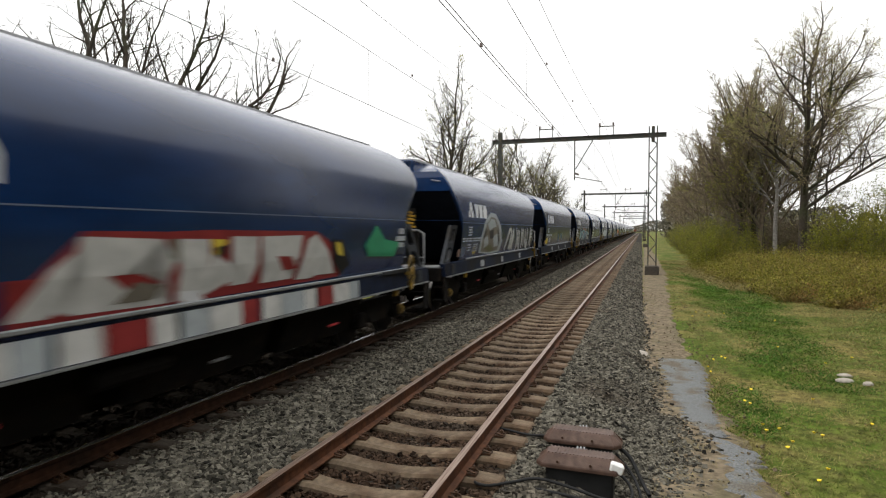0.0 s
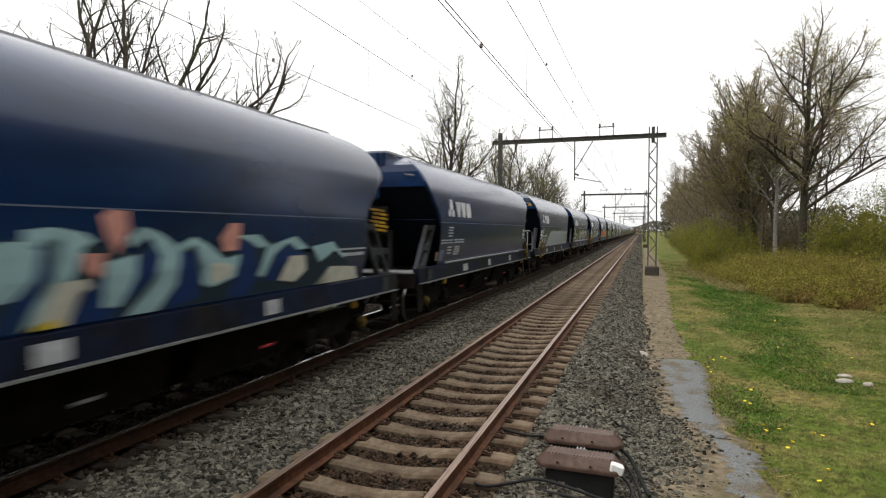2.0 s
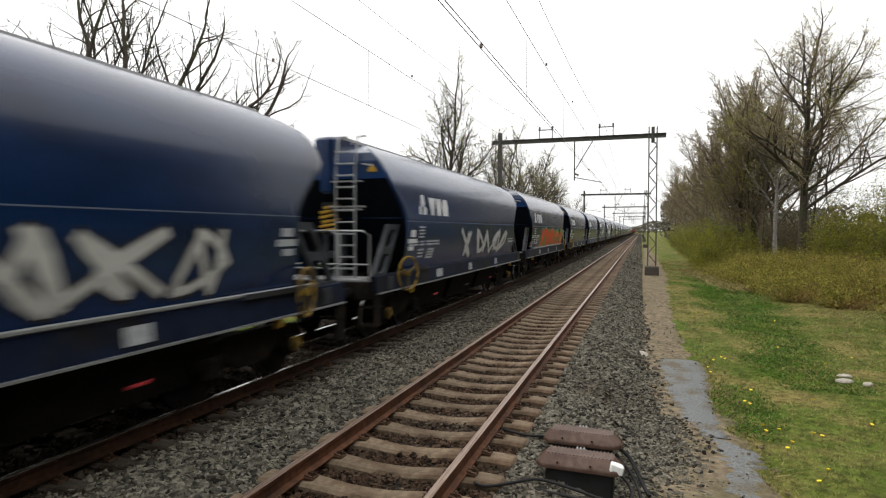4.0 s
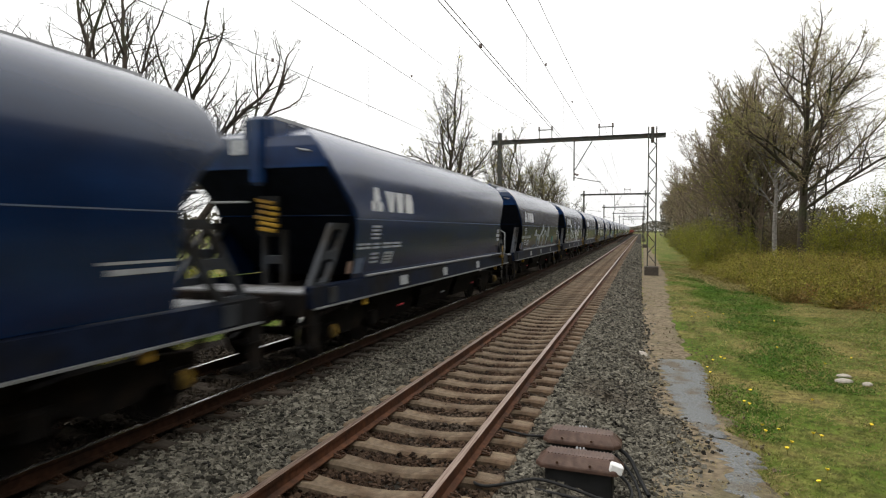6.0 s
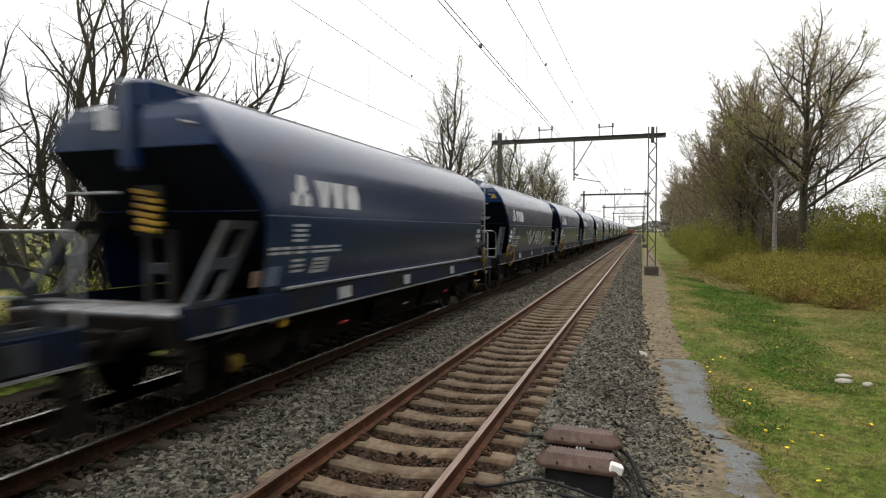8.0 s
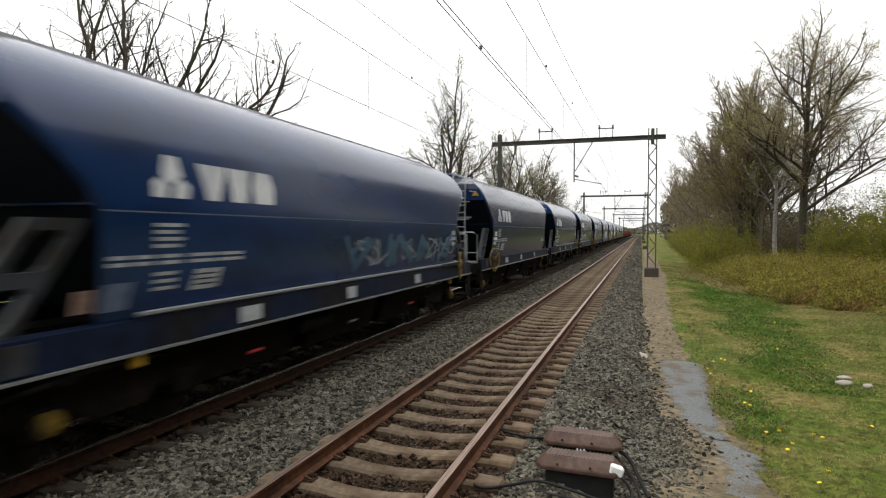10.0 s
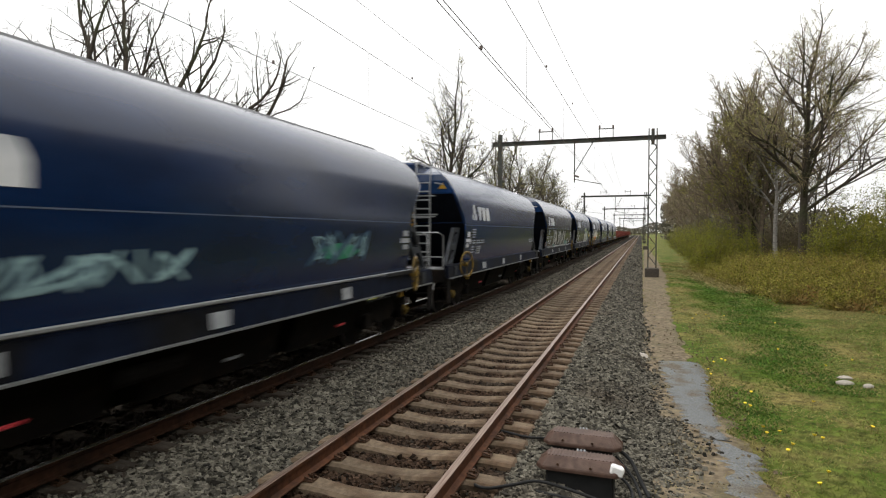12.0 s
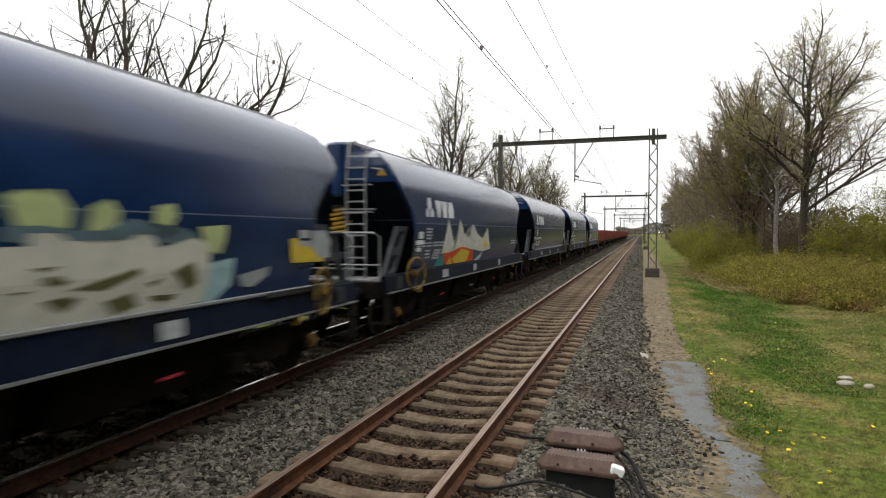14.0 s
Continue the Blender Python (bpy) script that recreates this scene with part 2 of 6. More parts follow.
def sweep(path, r, seg=6):
    """A bent tube through points."""
    path = [Vector(p) for p in path]
    verts, faces = [], []
    for i, p in enumerate(path):
        d = (path[min(i + 1, len(path) - 1)] - path[max(i - 1, 0)]).normalized()
        u = d.orthogonal().normalized() if abs(d.z) > 0.95 else d.cross(Vector((0, 0, 1))).normalized()
        w = d.cross(u)
        for k in range(seg):
            a = 2 * math.pi * k / seg
            verts.append(p + u * (math.cos(a) * r) + w * (math.sin(a) * r))
    for i in range(len(path) - 1):
        for k in range(seg):
            k2 = (k + 1) % seg
            faces.append((i * seg + k, i * seg + k2, (i + 1) * seg + k2, (i + 1) * seg + k))
    return verts, faces

# ---- ground, ballast and tracks ----
NEAR_X, TRAIN_X = -2.475, -6.35
TOP = -0.19            # sleeper top below the rail head
FAR_END = 520.0


def ground_height(x, y):
    g = -0.56 + 0.05 * noise.noise(Vector((x * 0.25, y * 0.25, 0)))
    if x > 3.5:
        g += 0.02 * min(x - 3.5, 8)
    return g


def build_ground():
    xs = [-2500, -400, -120, -60, -30, -20] + [-16 + i * 1.0 for i in range(12)] + [-4.0, -2, 0.0] + [0.3 + i * 0.35 for i in range(30)] + [11.5, 13, 15, 20, 30, 60, 120, 400, 2500]
    ys = [-2500, -300, -60, -20, -8] + [-4 + i * 0.5 for i in range(72)] + [33 + i * 3 for i in range(20)] + [100, 140, 220, 400, 900, 4000]
    verts = [(x, y, ground_height(x, y) if abs(x) < 60 and abs(y) < 150 else -0.56) for y in ys for x in xs]
    nx = len(xs)
    faces = [(j * nx + i, j * nx + i + 1, (j + 1) * nx + i + 1, (j + 1) * nx + i) for j in range(len(ys) - 1) for i in range(nx - 1)]
    return tagged(new("ground", mesh_from("ground", verts, faces, M_GRASS_GROUND, True)), "patchy spring grass with bare dry spots", "ground", kind="structure")


BED = [(-11.2, -0.6), (-10.4, -0.56), (-8.9, -0.27), (-7.7, -0.285), (-7.5, -0.29), (-5.2, -0.29), (-4.95, -0.25), (-4.4, -0.235), (-3.85, -0.25), (-3.65, -0.278), (-1.3, -0.278), (-1.1, -0.25), (-0.75, -0.27), (-0.15, -0.46), (0.12, -0.58)]


def bed_height(x):
    for (x0, z0), (x1, z1) in zip(BED, BED[1:]):
        if x0 <= x <= x1:
            return z0 + (z1 - z0) * (x - x0) / (x1 - x0)
    return -0.6


def build_bed(shaded):
    # The strip below the train gets the colour with shade in it
    lo, hi = (BED[0][0], -4.85) if shaded else (-4.85, BED[-1][0])
    xs = [lo + i * (hi - lo) / 45 for i in range(46)]
    ys = [-60, -20, -5] + [0 + i * 0.3 for i in range(100)] + [30 + i * 2 for i in range(36)] + [120, 200, FAR_END]
    verts = [(x, y, bed_height(x) - 0.012 + (0.022 * noise.noise(Vector((x * 2.5, y * 2.5, 0))) if y < 102 else 0)) for y in ys for x in xs]
    nx = len(xs)
    faces = [(j * nx + i, j * nx + i + 1, (j + 1) * nx + i + 1, (j + 1) * nx + i) for j in range(len(ys) - 1) for i in range(nx - 1)]
    return tagged(new("ballast_bed", mesh_from("ballast_bed", verts, faces, M_BALLAST_SHADED if shaded else M_BALLAST, True)),
                  "ballast bed under the train, darkened to its shade" if shaded else "grey crushed-stone ballast bed", "ballast", kind="structure")


def scatter_stones(name, n, xr, yr, size, material, label, seed, height=bed_height, ypow=1.0, fall=0.0):
    """Angular stones: squashed, tilted eight-cornered lumps strewn over the bed."""
    rng = np.random.default_rng(seed)
    x = xr[0] + np.abs(rng.normal(0, fall, n)) if fall else rng.uniform(*xr, n)
    y = yr[0] + (yr[1] - yr[0]) * rng.uniform(0, 1, n) ** ypow
    z = np.array([height(v) for v in x])
    corners = np.array([(sx, sy, sz) for sx in (-1, 1) for sy in (-1, 1) for sz in (-1, 1)], dtype=float)
    s = rng.uniform(size[0], size[1], (n, 1, 1)) * rng.uniform(0.6, 1.25, (n, 1, 3)) * 0.5
    v = corners[None] * s * (1 + rng.uniform(-0.35, 0.25, (n, 8, 3)))
    a, b = rng.uniform(0, 6.28, n), rng.uniform(-0.9, 0.9, n)
    ca, sa, cb, sb = np.cos(a)[:, None], np.sin(a)[:, None], np.cos(b)[:, None], np.sin(b)[:, None]
    X, Y, Z = v[..., 0], v[..., 1], v[..., 2]
    Y, Z = Y * cb - Z * sb, Y * sb + Z * cb
    X, Y = X * ca - Y * sa, X * sa + Y * ca
    v = np.stack([X + x[:, None], Y + y[:, None], Z + z[:, None] + rng.uniform(-0.004, 0.02, n)[:, None]], -1).reshape(-1, 3)
    quads = np.array([(0, 1, 3, 2), (4, 6, 7, 5), (0, 4, 5, 1), (2, 3, 7, 6), (0, 2, 6, 4), (1, 5, 7, 3)])
    f = (quads[None] + (np.arange(n) * 8)[:, None, None]).reshape(-1, 4)
    return tagged(new(name, mesh_np(name, v, f, material)), label, "ballast stones", kind="stuff")


RAIL_SHAPE = [(-0.07, -0.172), (0.07, -0.172), (0.07, -0.16), (0.012, -0.14), (0.009, -0.05), (0.034, -0.038), (0.036, -0.006),
              (-0.036, -0.006), (-0.034, -0.038), (-0.009, -0.05), (-0.012, -0.14), (-0.07, -0.16)]
HEAD_SHAPE = [(-0.036, -0.006), (0.036, -0.006), (0.035, -0.002), (0.026, 0.0), (-0.026, 0.0), (-0.035, -0.002)]


def extrude_y(shape, y0, y1):
    bm = bmesh.new()
    return add_prism(bm, [(x, z) for x, z in shape], y1 - y0, Matrix(((1, 0, 0, 0), (0, 0, 1, y0), (0, 1, 0, 0), (0, 0, 0, 1))))


def sleeper_mesh(material):
    """Concrete sleeper whose top dips towards the middle, chamfered along its edges."""
    xs = [-1.2, -1.17, -0.95, -0.6, -0.42, -0.2, 0, 0.2, 0.42, 0.6, 0.95, 1.17, 1.2]
    tops = [-0.045, -0.015, -0.002, 0.0, -0.02, -0.042, -0.048, -0.042, -0.02, 0.0, -0.002, -0.015, -0.045]
    verts, faces = [], []
    for x, t in zip(xs, tops):
        w = 0.145 - (0.012 if abs(x) < 0.45 else 0) - (0.02 if abs(x) > 1.18 else 0)
        verts += [(x, -w, -0.16), (x, -w, t - 0.03), (x, -w + 0.035, t), (x, w - 0.035, t), (x, w, t - 0.03), (x, w, -0.16)]
    for i in range(len(xs) - 1):
        for k in range(5):
            faces.append((i * 6 + k, (i + 1) * 6 + k, (i + 1) * 6 + k + 1, i * 6 + k + 1))
    faces += [tuple(range(6))[::-1], tuple(range(len(verts) - 6, len(verts)))]
    return mesh_from("sleeper", verts, [f[::-1] for f in faces], material)


def clip_mesh():
    """Bent spring clip with its bolt on a base plate."""
    bm = box((0.11, 0.13, 0.018), (0, 0, 0.012))
    add_rod(bm, (0.02, 0, 0.01), (0.02, 0, 0.085), 0.013, 6)
    add_box(bm, (0.04, 0.04, 0.02), (0.02, 0, 0.06))
    for s in (-1, 1):
        add_rod(bm, (0.05, s * 0.045, 0.03), (-0.045, s * 0.035, 0.045), 0.011, 5)
    me = bpy.data.meshes.new("rail_clip")
    bm.to_mesh(me)
    bm.free()
    me.materials.append(M_CLIP)
    return me


def build_track(cx, first, last, label, clips, rail_mat):
    track = thing("railway_track", label, "railway track", kind="structure", m=pose(cx, 0, 0))
    for s in (-0.7525, 0.7525):
        rail = part("rail", extrude_y(RAIL_SHAPE, -40, FAR_END), rail_mat, track, "rusty steel rail", pose(s, 0, 0))
        part("rail_head", extrude_y(HEAD_SHAPE, -40, FAR_END), M_HEAD if rail_mat is M_RAIL else M_HEAD_SHINY, rail, "worn shiny running surface")
    sm, cm = sleeper_mesh(M_CONCRETE if cx == NEAR_X else M_CONCRETE_SHADED), clip_mesh()
    rng = random.Random(int(cx * -100))
    y, k = first, 0
    while y < last:
        s = part("sleeper", sm, None, track, m=pose(rng.uniform(-0.015, 0.015), y, TOP - (0.03 if cx != NEAR_X else 0) + rng.uniform(-0.008, 0.004), 0, 0, rng.uniform(-0.5, 0.5)))
        if 2 < y < clips:
            for rx in (-0.7525, 0.7525):
                for side in (-1, 1):
                    part("rail_clip", cm, None, s, m=pose(rx + side * 0.115, 0, 0.002, 0, 0, 0 if side > 0 else 180))
        y += 0.6
        k += 1
    far = bmesh.new()
    while y < 260:
        add_box(far, (2.4, 0.22, 0.1), (0, y, TOP - 0.06))
        y += 0.6
    tagged(part("distant_sleepers", far, M_CONCRETE, track), kind="stuff")
    return track


# ---- overhead line ----
def lattice_mast(x, y, z0, z1, name="lattice_mast"):
    mast = thing("catenary_mast", "grey lattice steel catenary mast on a concrete footing", "mast", "portal masts", m=pose(x, y, 0))
    part("footing", box((0.85, 1.0, 0.75), (0, 0, z0 + 0.25), bevel=0.05), M_BASE, mast, "weathered concrete footing")
    w = 0.24
    for sx in (-1, 1):
        for sy in (-1, 1):
            part("corner_post", box((0.07, 0.07, z1 - z0 - 0.4), (sx * w, sy * w * 0.6, (z0 + z1 + 0.4) / 2)), M_MAST, mast)
    step, z, k = 0.62, z0 + 0.8, 0
    while z + step < z1 - 0.5:
        s = 1 if k % 2 else -1
        for sy in (-1, 1):
            part("diagonal_brace", rods([((-s * w, sy * w * 0.6, z), (s * w, sy * w * 0.6, z + step))], 0.024, 4), M_MAST, mast)
        for sx in (-1, 1):
            part("diagonal_brace", rods([((sx * w, -s * w * 0.6, z), (sx * w, s * w * 0.6, z + step))], 0.02, 4), M_MAST, mast)
        z += step
        k += 1
    part("cap", box((0.2, 0.2, 1.0), (0, 0, z1 - 0.5), bevel=0.02), M_MAST, mast)
    return mast


def slim_mast(x, y, z0, z1):
    mast = thing("catenary_mast", "slim grey steel catenary mast", "mast", "portal masts", m=pose(x, y, 0))
    part("footing", box((0.7, 0.8, 0.6), (0, 0, z0 + 0.2), bevel=0.05), M_BASE, mast, "weathered concrete footing")
    bm = box((0.26, 0.03, z1 - z0), (0, -0.12, (z0 + z1) / 2))
    add_box(bm, (0.26, 0.03, z1 - z0), (0, 0.12, (z0 + z1) / 2))
    add_box(bm, (0.03, 0.22, z1 - z0), (0, 0, (z0 + z1) / 2))
    part("post", bm, M_MAST, mast)
    return mast


def portal_beam(y, x0, x1, z):
    beam = thing("portal_beam", "grey steel portal beam spanning both tracks", "portal beam", "portal beams", m=pose(0, y, 0))
    bm = box((x1 - x0, 0.26, 0.035), ((x0 + x1) / 2, 0, z + 0.12))
    add_box(bm, (x1 - x0, 0.26, 0.035), ((x0 + x1) / 2, 0, z - 0.12))
    add_box(bm, (x1 - x0, 0.04, 0.21), ((x0 + x1) / 2, 0, z))
    part("girder", bm, M_MAST, beam)
    for cx in (NEAR_X + 0.25, TRAIN_X + 0.25):
        b = bmesh.new()
        for s in (-0.42, 0.42):
            add_rod(b, (cx + s, 0, z + 0.16), (cx + s, 0, z + 0.72), 0.03)
        add_rod(b, (cx - 0.5, 0, z + 0.7), (cx + 0.5, 0, z + 0.7), 0.035)
        part("insulator_frame", b, M_MAST, beam)
        ins = bmesh.new()
        for s in (-0.42, 0.42):
            add_rod(ins, (cx + s, 0, z + 0.74), (cx + s, 0, z + 0.92), 0.06, 8)
        part("insulator", ins, M_INSUL, beam, "brown porcelain insulators")
    hx = NEAR_X - 1.75
    part("drop_post", rods([((hx, 0, z - 0.1), (hx, 0, 5.55))], 0.045), M_MAST, beam)
    part("stay", rods([((hx + 1.15, 0, z - 0.16), (hx + 0.05, 0, 6.25))], 0.03), M_MAST, beam)
    for ax, bx in ((hx, NEAR_X), (-9.1, TRAIN_X)):
        part("registration_arm", rods([((ax, 0, 5.75), (bx, 0, 5.4))], 0.025), M_MAST, beam)
        part("arm_insulator", rods([((ax, 0, 6.0), (ax + 0.28, 0, 5.9))], 0.065, 8), M_INSUL, beam)
    return beam


PORTALS = [-20.0, 40.1, 103.0, 160.0, 217.0, 275.0, 333.0]


def wire(name, x, z_at, label, r=0.011, z_mid=None, zig=0.0):
    """One wire strung from portal to portal, sagging to z_mid between them."""
    path = []
    for i, (a, b) in enumerate(zip(PORTALS, PORTALS[1:])):
        n = 12
        for k in range(n):
            u = k / n
            sag = 4 * u * (1 - u)
            path.append((x + zig * (1 if i % 2 else -1) * (1 - 2 * u), a + (b - a) * u, z_at + ((z_mid or z_at) - z_at) * sag))
    v, f = sweep(path, r, 4)
    return tagged(new(name, mesh_from(name, v, f, M_WIRE, True)), label, "wire", "overhead wires")


def build_overhead():
    for i, y in enumerate(PORTALS):
        lattice_mast(0.62, y, -0.6, 8.8)
        slim_mast(-9.2, y, -0.6, 8.9)
        portal_beam(y, -9.75, 1.4, 8.25)
    for cx in (NEAR_X, TRAIN_X):
        if cx == TRAIN_X:
            wire("contact_wire", cx - 0.03, 5.42, "thin copper contact wire above the track", 0.0075, 5.35)
        else:
            wire("contact_wire", cx - 0.03, 5.27, "thin copper contact wire above the track", 0.009, 5.24)
            wire("contact_wire", cx + 0.05, 5.27, "thin copper contact wire above the track", 0.009, 5.24)
        wire("messenger_wire", cx, 7.0, "bronze carrier wire above the contact wire", 0.0085, 6.65)
        wire("feeder_wire", cx + 0.2, 8.95, "feeder cable strung over the portals", 0.008, 7.5)
        droppers = []
        for a, b in zip(PORTALS[:4], PORTALS[1:5]):
            for k in range(1, 9):
                u = k / 9
                zm = 7.0 - 0.35 * 4 * u * (1 - u)
                droppers.append(((cx, a + (b - a) * u, 5.25), (cx, a + (b - a) * u, zm)))
        for y, z in ((9.4, 5.25), (22.7, 7.05), (16.3, 6.75), (30.0, 5.25)):
            cl = box((0.05, 0.04, 0.07), (0, 0, 0), bevel=0.01)
            tagged(part("wire_clamp", cl, M_INSUL, None, "", pose(cx, y, z + (0.115 if cx == TRAIN_X and z < 6 else 0))), "small dark clamp on the overhead wire", "clamp", "wire clamps")
        for a, b in droppers:
            tagged(part("dropper_wire", rods([(a, b)], 0.005, 3), M_WIRE), "thin vertical dropper between carrier and contact wire", "wire", "dropper wires")


# ---- trees and bushes ----
def tube_mesh(name, segs, sides, material):
    """segs: rows of ax, ay, az, bx, by, bz, ra, rb."""
    S = np.array(segs)
    a, b, ra, rb = S[:, :3], S[:, 3:6], S[:, 6], S[:, 7]
    d = b - a
    d /= np.linalg.norm(d, axis=1)[:, None] + 1e-9
    ref = np.where(np.abs(d[:, 2:3]) > 0.9, np.array([[1.0, 0, 0]]), np.array([[0, 0, 1.0]]))
    u = np.cross(d, ref)
    u /= np.linalg.norm(u, axis=1)[:, None] + 1e-9
    w = np.cross(d, u)
    ang = np.arange(sides) * 2 * np.pi / sides
    ring = u[:, None] * np.cos(ang)[None, :, None] + w[:, None] * np.sin(ang)[None, :, None]
    v = np.concatenate([a[:, None] + ring * ra[:, None, None], b[:, None] + ring * rb[:, None, None]], 1).reshape(-1, 3)
    k = np.arange(sides)
    q = np.stack([k, (k + 1) % sides, (k + 1) % sides + sides, k + sides], 1)
    f = (q[None] + (np.arange(len(S)) * 2 * sides)[:, None, None]).reshape(-1, 4)
    return mesh_np(name, v, f, material, True)


def grow(rng, p, d, length, r, level, out, cfg):
    n = 5 if level >= 3 else 4 if level == 2 else 3
    tip = 0.45 if level else 0.4
    pts = [p]
    d = d.copy()
    for i in range(n):
        d = d + rng.normal(0, cfg["wiggle"] * (cfg["bend"] if level == cfg["levels"] else 1), 3) + np.array([0, 0, cfg["up"] * (0.3 if level == cfg["levels"] else 1)])
        d /= np.linalg.norm(d)
        q = p + d * length / n
        r0, r1 = r * (1 - (1 - tip) * i / n), r * (1 - (1 - tip) * (i + 1) / n)
        out[level].append((*p, *q, r0, r1))
        p = q
        pts.append((p, d.copy(), r1, (i + 1) / n))
    if level == 0:
        return
    count = cfg["kids"][cfg["levels"] - level]
    start = cfg["first"] if level == cfg["levels"] else 0.25
    for c in range(count):
        u = start + (1 - start) * (c + rng.uniform(0, 1)) / count
        i = min(int(u * n), n - 1)
        p0, p1 = (pts[i] if i == 0 else pts[i][0]), pts[i + 1][0]
        at = p0 + (p1 - p0) * (u * n - i)
        base = pts[i + 1][1]
        side = np.cross(base, rng.normal(0, 1, 3))
        side /= np.linalg.norm(side) + 1e-9
        spread = rng.uniform(*cfg["angle"]) * (1.22 - 0.5 * u if level == cfg["levels"] else 1)
        cd = base * math.cos(spread) + side * math.sin(spread)
        if level >= cfg["levels"] - 1 and cd[2] < 0.12:
            cd[2] = 0.12 + 0.3 * abs(cd[2])
            cd /= np.linalg.norm(cd)
        rr = max(r * (1 - (1 - tip) * u) * rng.uniform(0.45, 0.7), cfg["twig"])
        grow(rng, at, cd, length * rng.uniform(*cfg["ratio"]) * (1.1 - 0.5 * u), rr, level - 1, out, cfg)
    grow(rng, pts[-1][0], pts[-1][1], length * 0.4, pts[-1][2], level - 1, out, cfg)


def tree_meshes(seed, height, r, bark=M_BARK, first=0.3, levels=4, kids=(9, 6, 5, 4), angle=(0.5, 1.0), ratio=(0.45, 0.7), wiggle=0.1, up=0.05,
                twig=0.011, leaves=0, leaf_size=0.06, leaf_mat=M_BUD, stems=1, lean=(0, 0), trunk_part=0.62, clear=None, twigs=None, bend=0.4):
    rng = np.random.default_rng(seed)
    out = {k: [] for k in range(levels + 1)}
    cfg = dict(levels=levels, kids=kids, angle=angle, ratio=ratio, wiggle=wiggle, up=up, twig=twig, first=first, bend=bend)
    for s in range(stems):
        d = np.array([lean[0] + (rng.normal(0, 0.42) if stems > 1 else 0), lean[1] + (rng.normal(0, 0.42) if stems > 1 else 0), 1.0])
        off = rng.normal(0, 0.35, 3) * (stems > 1)
        off[2] = 0
        grow(rng, off, d / np.linalg.norm(d), height * trunk_part * (rng.uniform(0.8, 1) if stems > 1 else 1), r, levels, out, cfg)
    if clear:
        # lopped back low down beside the line
        for k in out:
            out[k] = [s for s in out[k] if s[5] > clear[1] or math.hypot(s[3], s[4]) < clear[0]]
    trunk = tube_mesh("trunk", out[levels] + out[levels - 1] + (out[levels - 2] if levels > 3 else []), 7, bark)
    fine = [s for k in range(levels - (2 if levels > 3 else 1)) for s in out[k]]
    crown = tube_mesh("crown", fine, 3, twigs or bark)
    leaf = None
    if leaves:
        F = np.array(fine)
        pick = F[rng.integers(0, len(F), leaves)]
        c = pick[:, 3:6] + rng.normal(0, 0.05, (leaves, 3))
        leaf = leaf_mesh("leaves", c, leaf_size, leaf_mat, rng)
    return trunk, crown, leaf


def leaf_mesh(name, c, size, material, rng):
    n = len(c)
    u = rng.normal(0, 1, (n, 3))
    u /= np.linalg.norm(u, axis=1)[:, None]
    w = np.cross(u, rng.normal(0, 1, (n, 3)))
    w /= np.linalg.norm(w, axis=1)[:, None]
    s = size * rng.uniform(0.5, 1.3, (n, 1))
    v = np.stack([c - u * s, c + w * s * 0.55, c + u * s, c - w * s * 0.55], 1).reshape(-1, 3)
    return mesh_np(name, v, np.arange(n * 4).reshape(-1, 4), material)


def plant_tree(meshes, x, y, label, rz=0.0, scale=1.0, group="", z=-0.62):
    t = thing("tree", label, "tree", group, m=pose(x, y, z, 0, 0, rz))
    t.scale = (scale, scale, scale)
    part("trunk", meshes[0], None, t)
    part("crown", meshes[1], None, t)
    if meshes[2]:
        tagged(part("foliage", meshes[2], None, t), kind="stuff")
    return t


def plant_bush(seed, x, y, w, h, label, leaf_mat, n=5000, size=0.05, cane=M_BARK, z=-0.6, depth=None, canes=0, clump=0.0):
    """A shrub of many thin stems with small leaves clustered along them."""
    rng = np.random.default_rng(seed)
    segs, cs = [], []
    for k in range(canes or int(26 + 8 * w)):
        a, q = rng.uniform(0, 6.28), rng.uniform(0.1, 1) ** 0.6
        tipx, tipy = math.cos(a) * q * w / 2, math.sin(a) * q * (depth or w) / 2
        hh = h * rng.uniform(0.55, 1.0) * (1 - 0.45 * q * q)
        p = np.array([tipx * 0.35, tipy * 0.35, 0.0])
        for i in range(4):
            t2 = (i + 1) / 4
            b = np.array([tipx * (0.35 + 0.65 * t2), tipy * (0.35 + 0.65 * t2), hh * t2]) + rng.normal(0, 0.07 * w / 3, 3)
            segs.append((*p, *b, 0.018 * (1 - 0.2 * i), 0.015 * (1 - 0.2 * i)))
            for j in range(3):
                s = p + (b - p) * rng.uniform(0, 1)
                e = s + rng.normal(0, 0.16 * w / 3 + 0.08, 3) + np.array([0, 0, 0.12])
                segs.append((*s, *e, 0.008, 0.004))
                cs.append(e)
            p = b
    cs = np.array(cs)
    c = cs[rng.integers(0, len(cs), n)] + rng.normal(0, clump or 0.13 + 0.02 * w, (n, 3))
    c[:, 2] = np.abs(c[:, 2])
    b = thing("bush", label, "bush", "lineside bushes", m=pose(x, y, z))
    tagged(part("branchwork", tube_mesh("branchwork", segs, 3, cane), None, b), kind="stuff")
    tagged(part("foliage", leaf_mesh("foliage", c, size, leaf_mat, rng), None, b), kind="stuff")
    return b


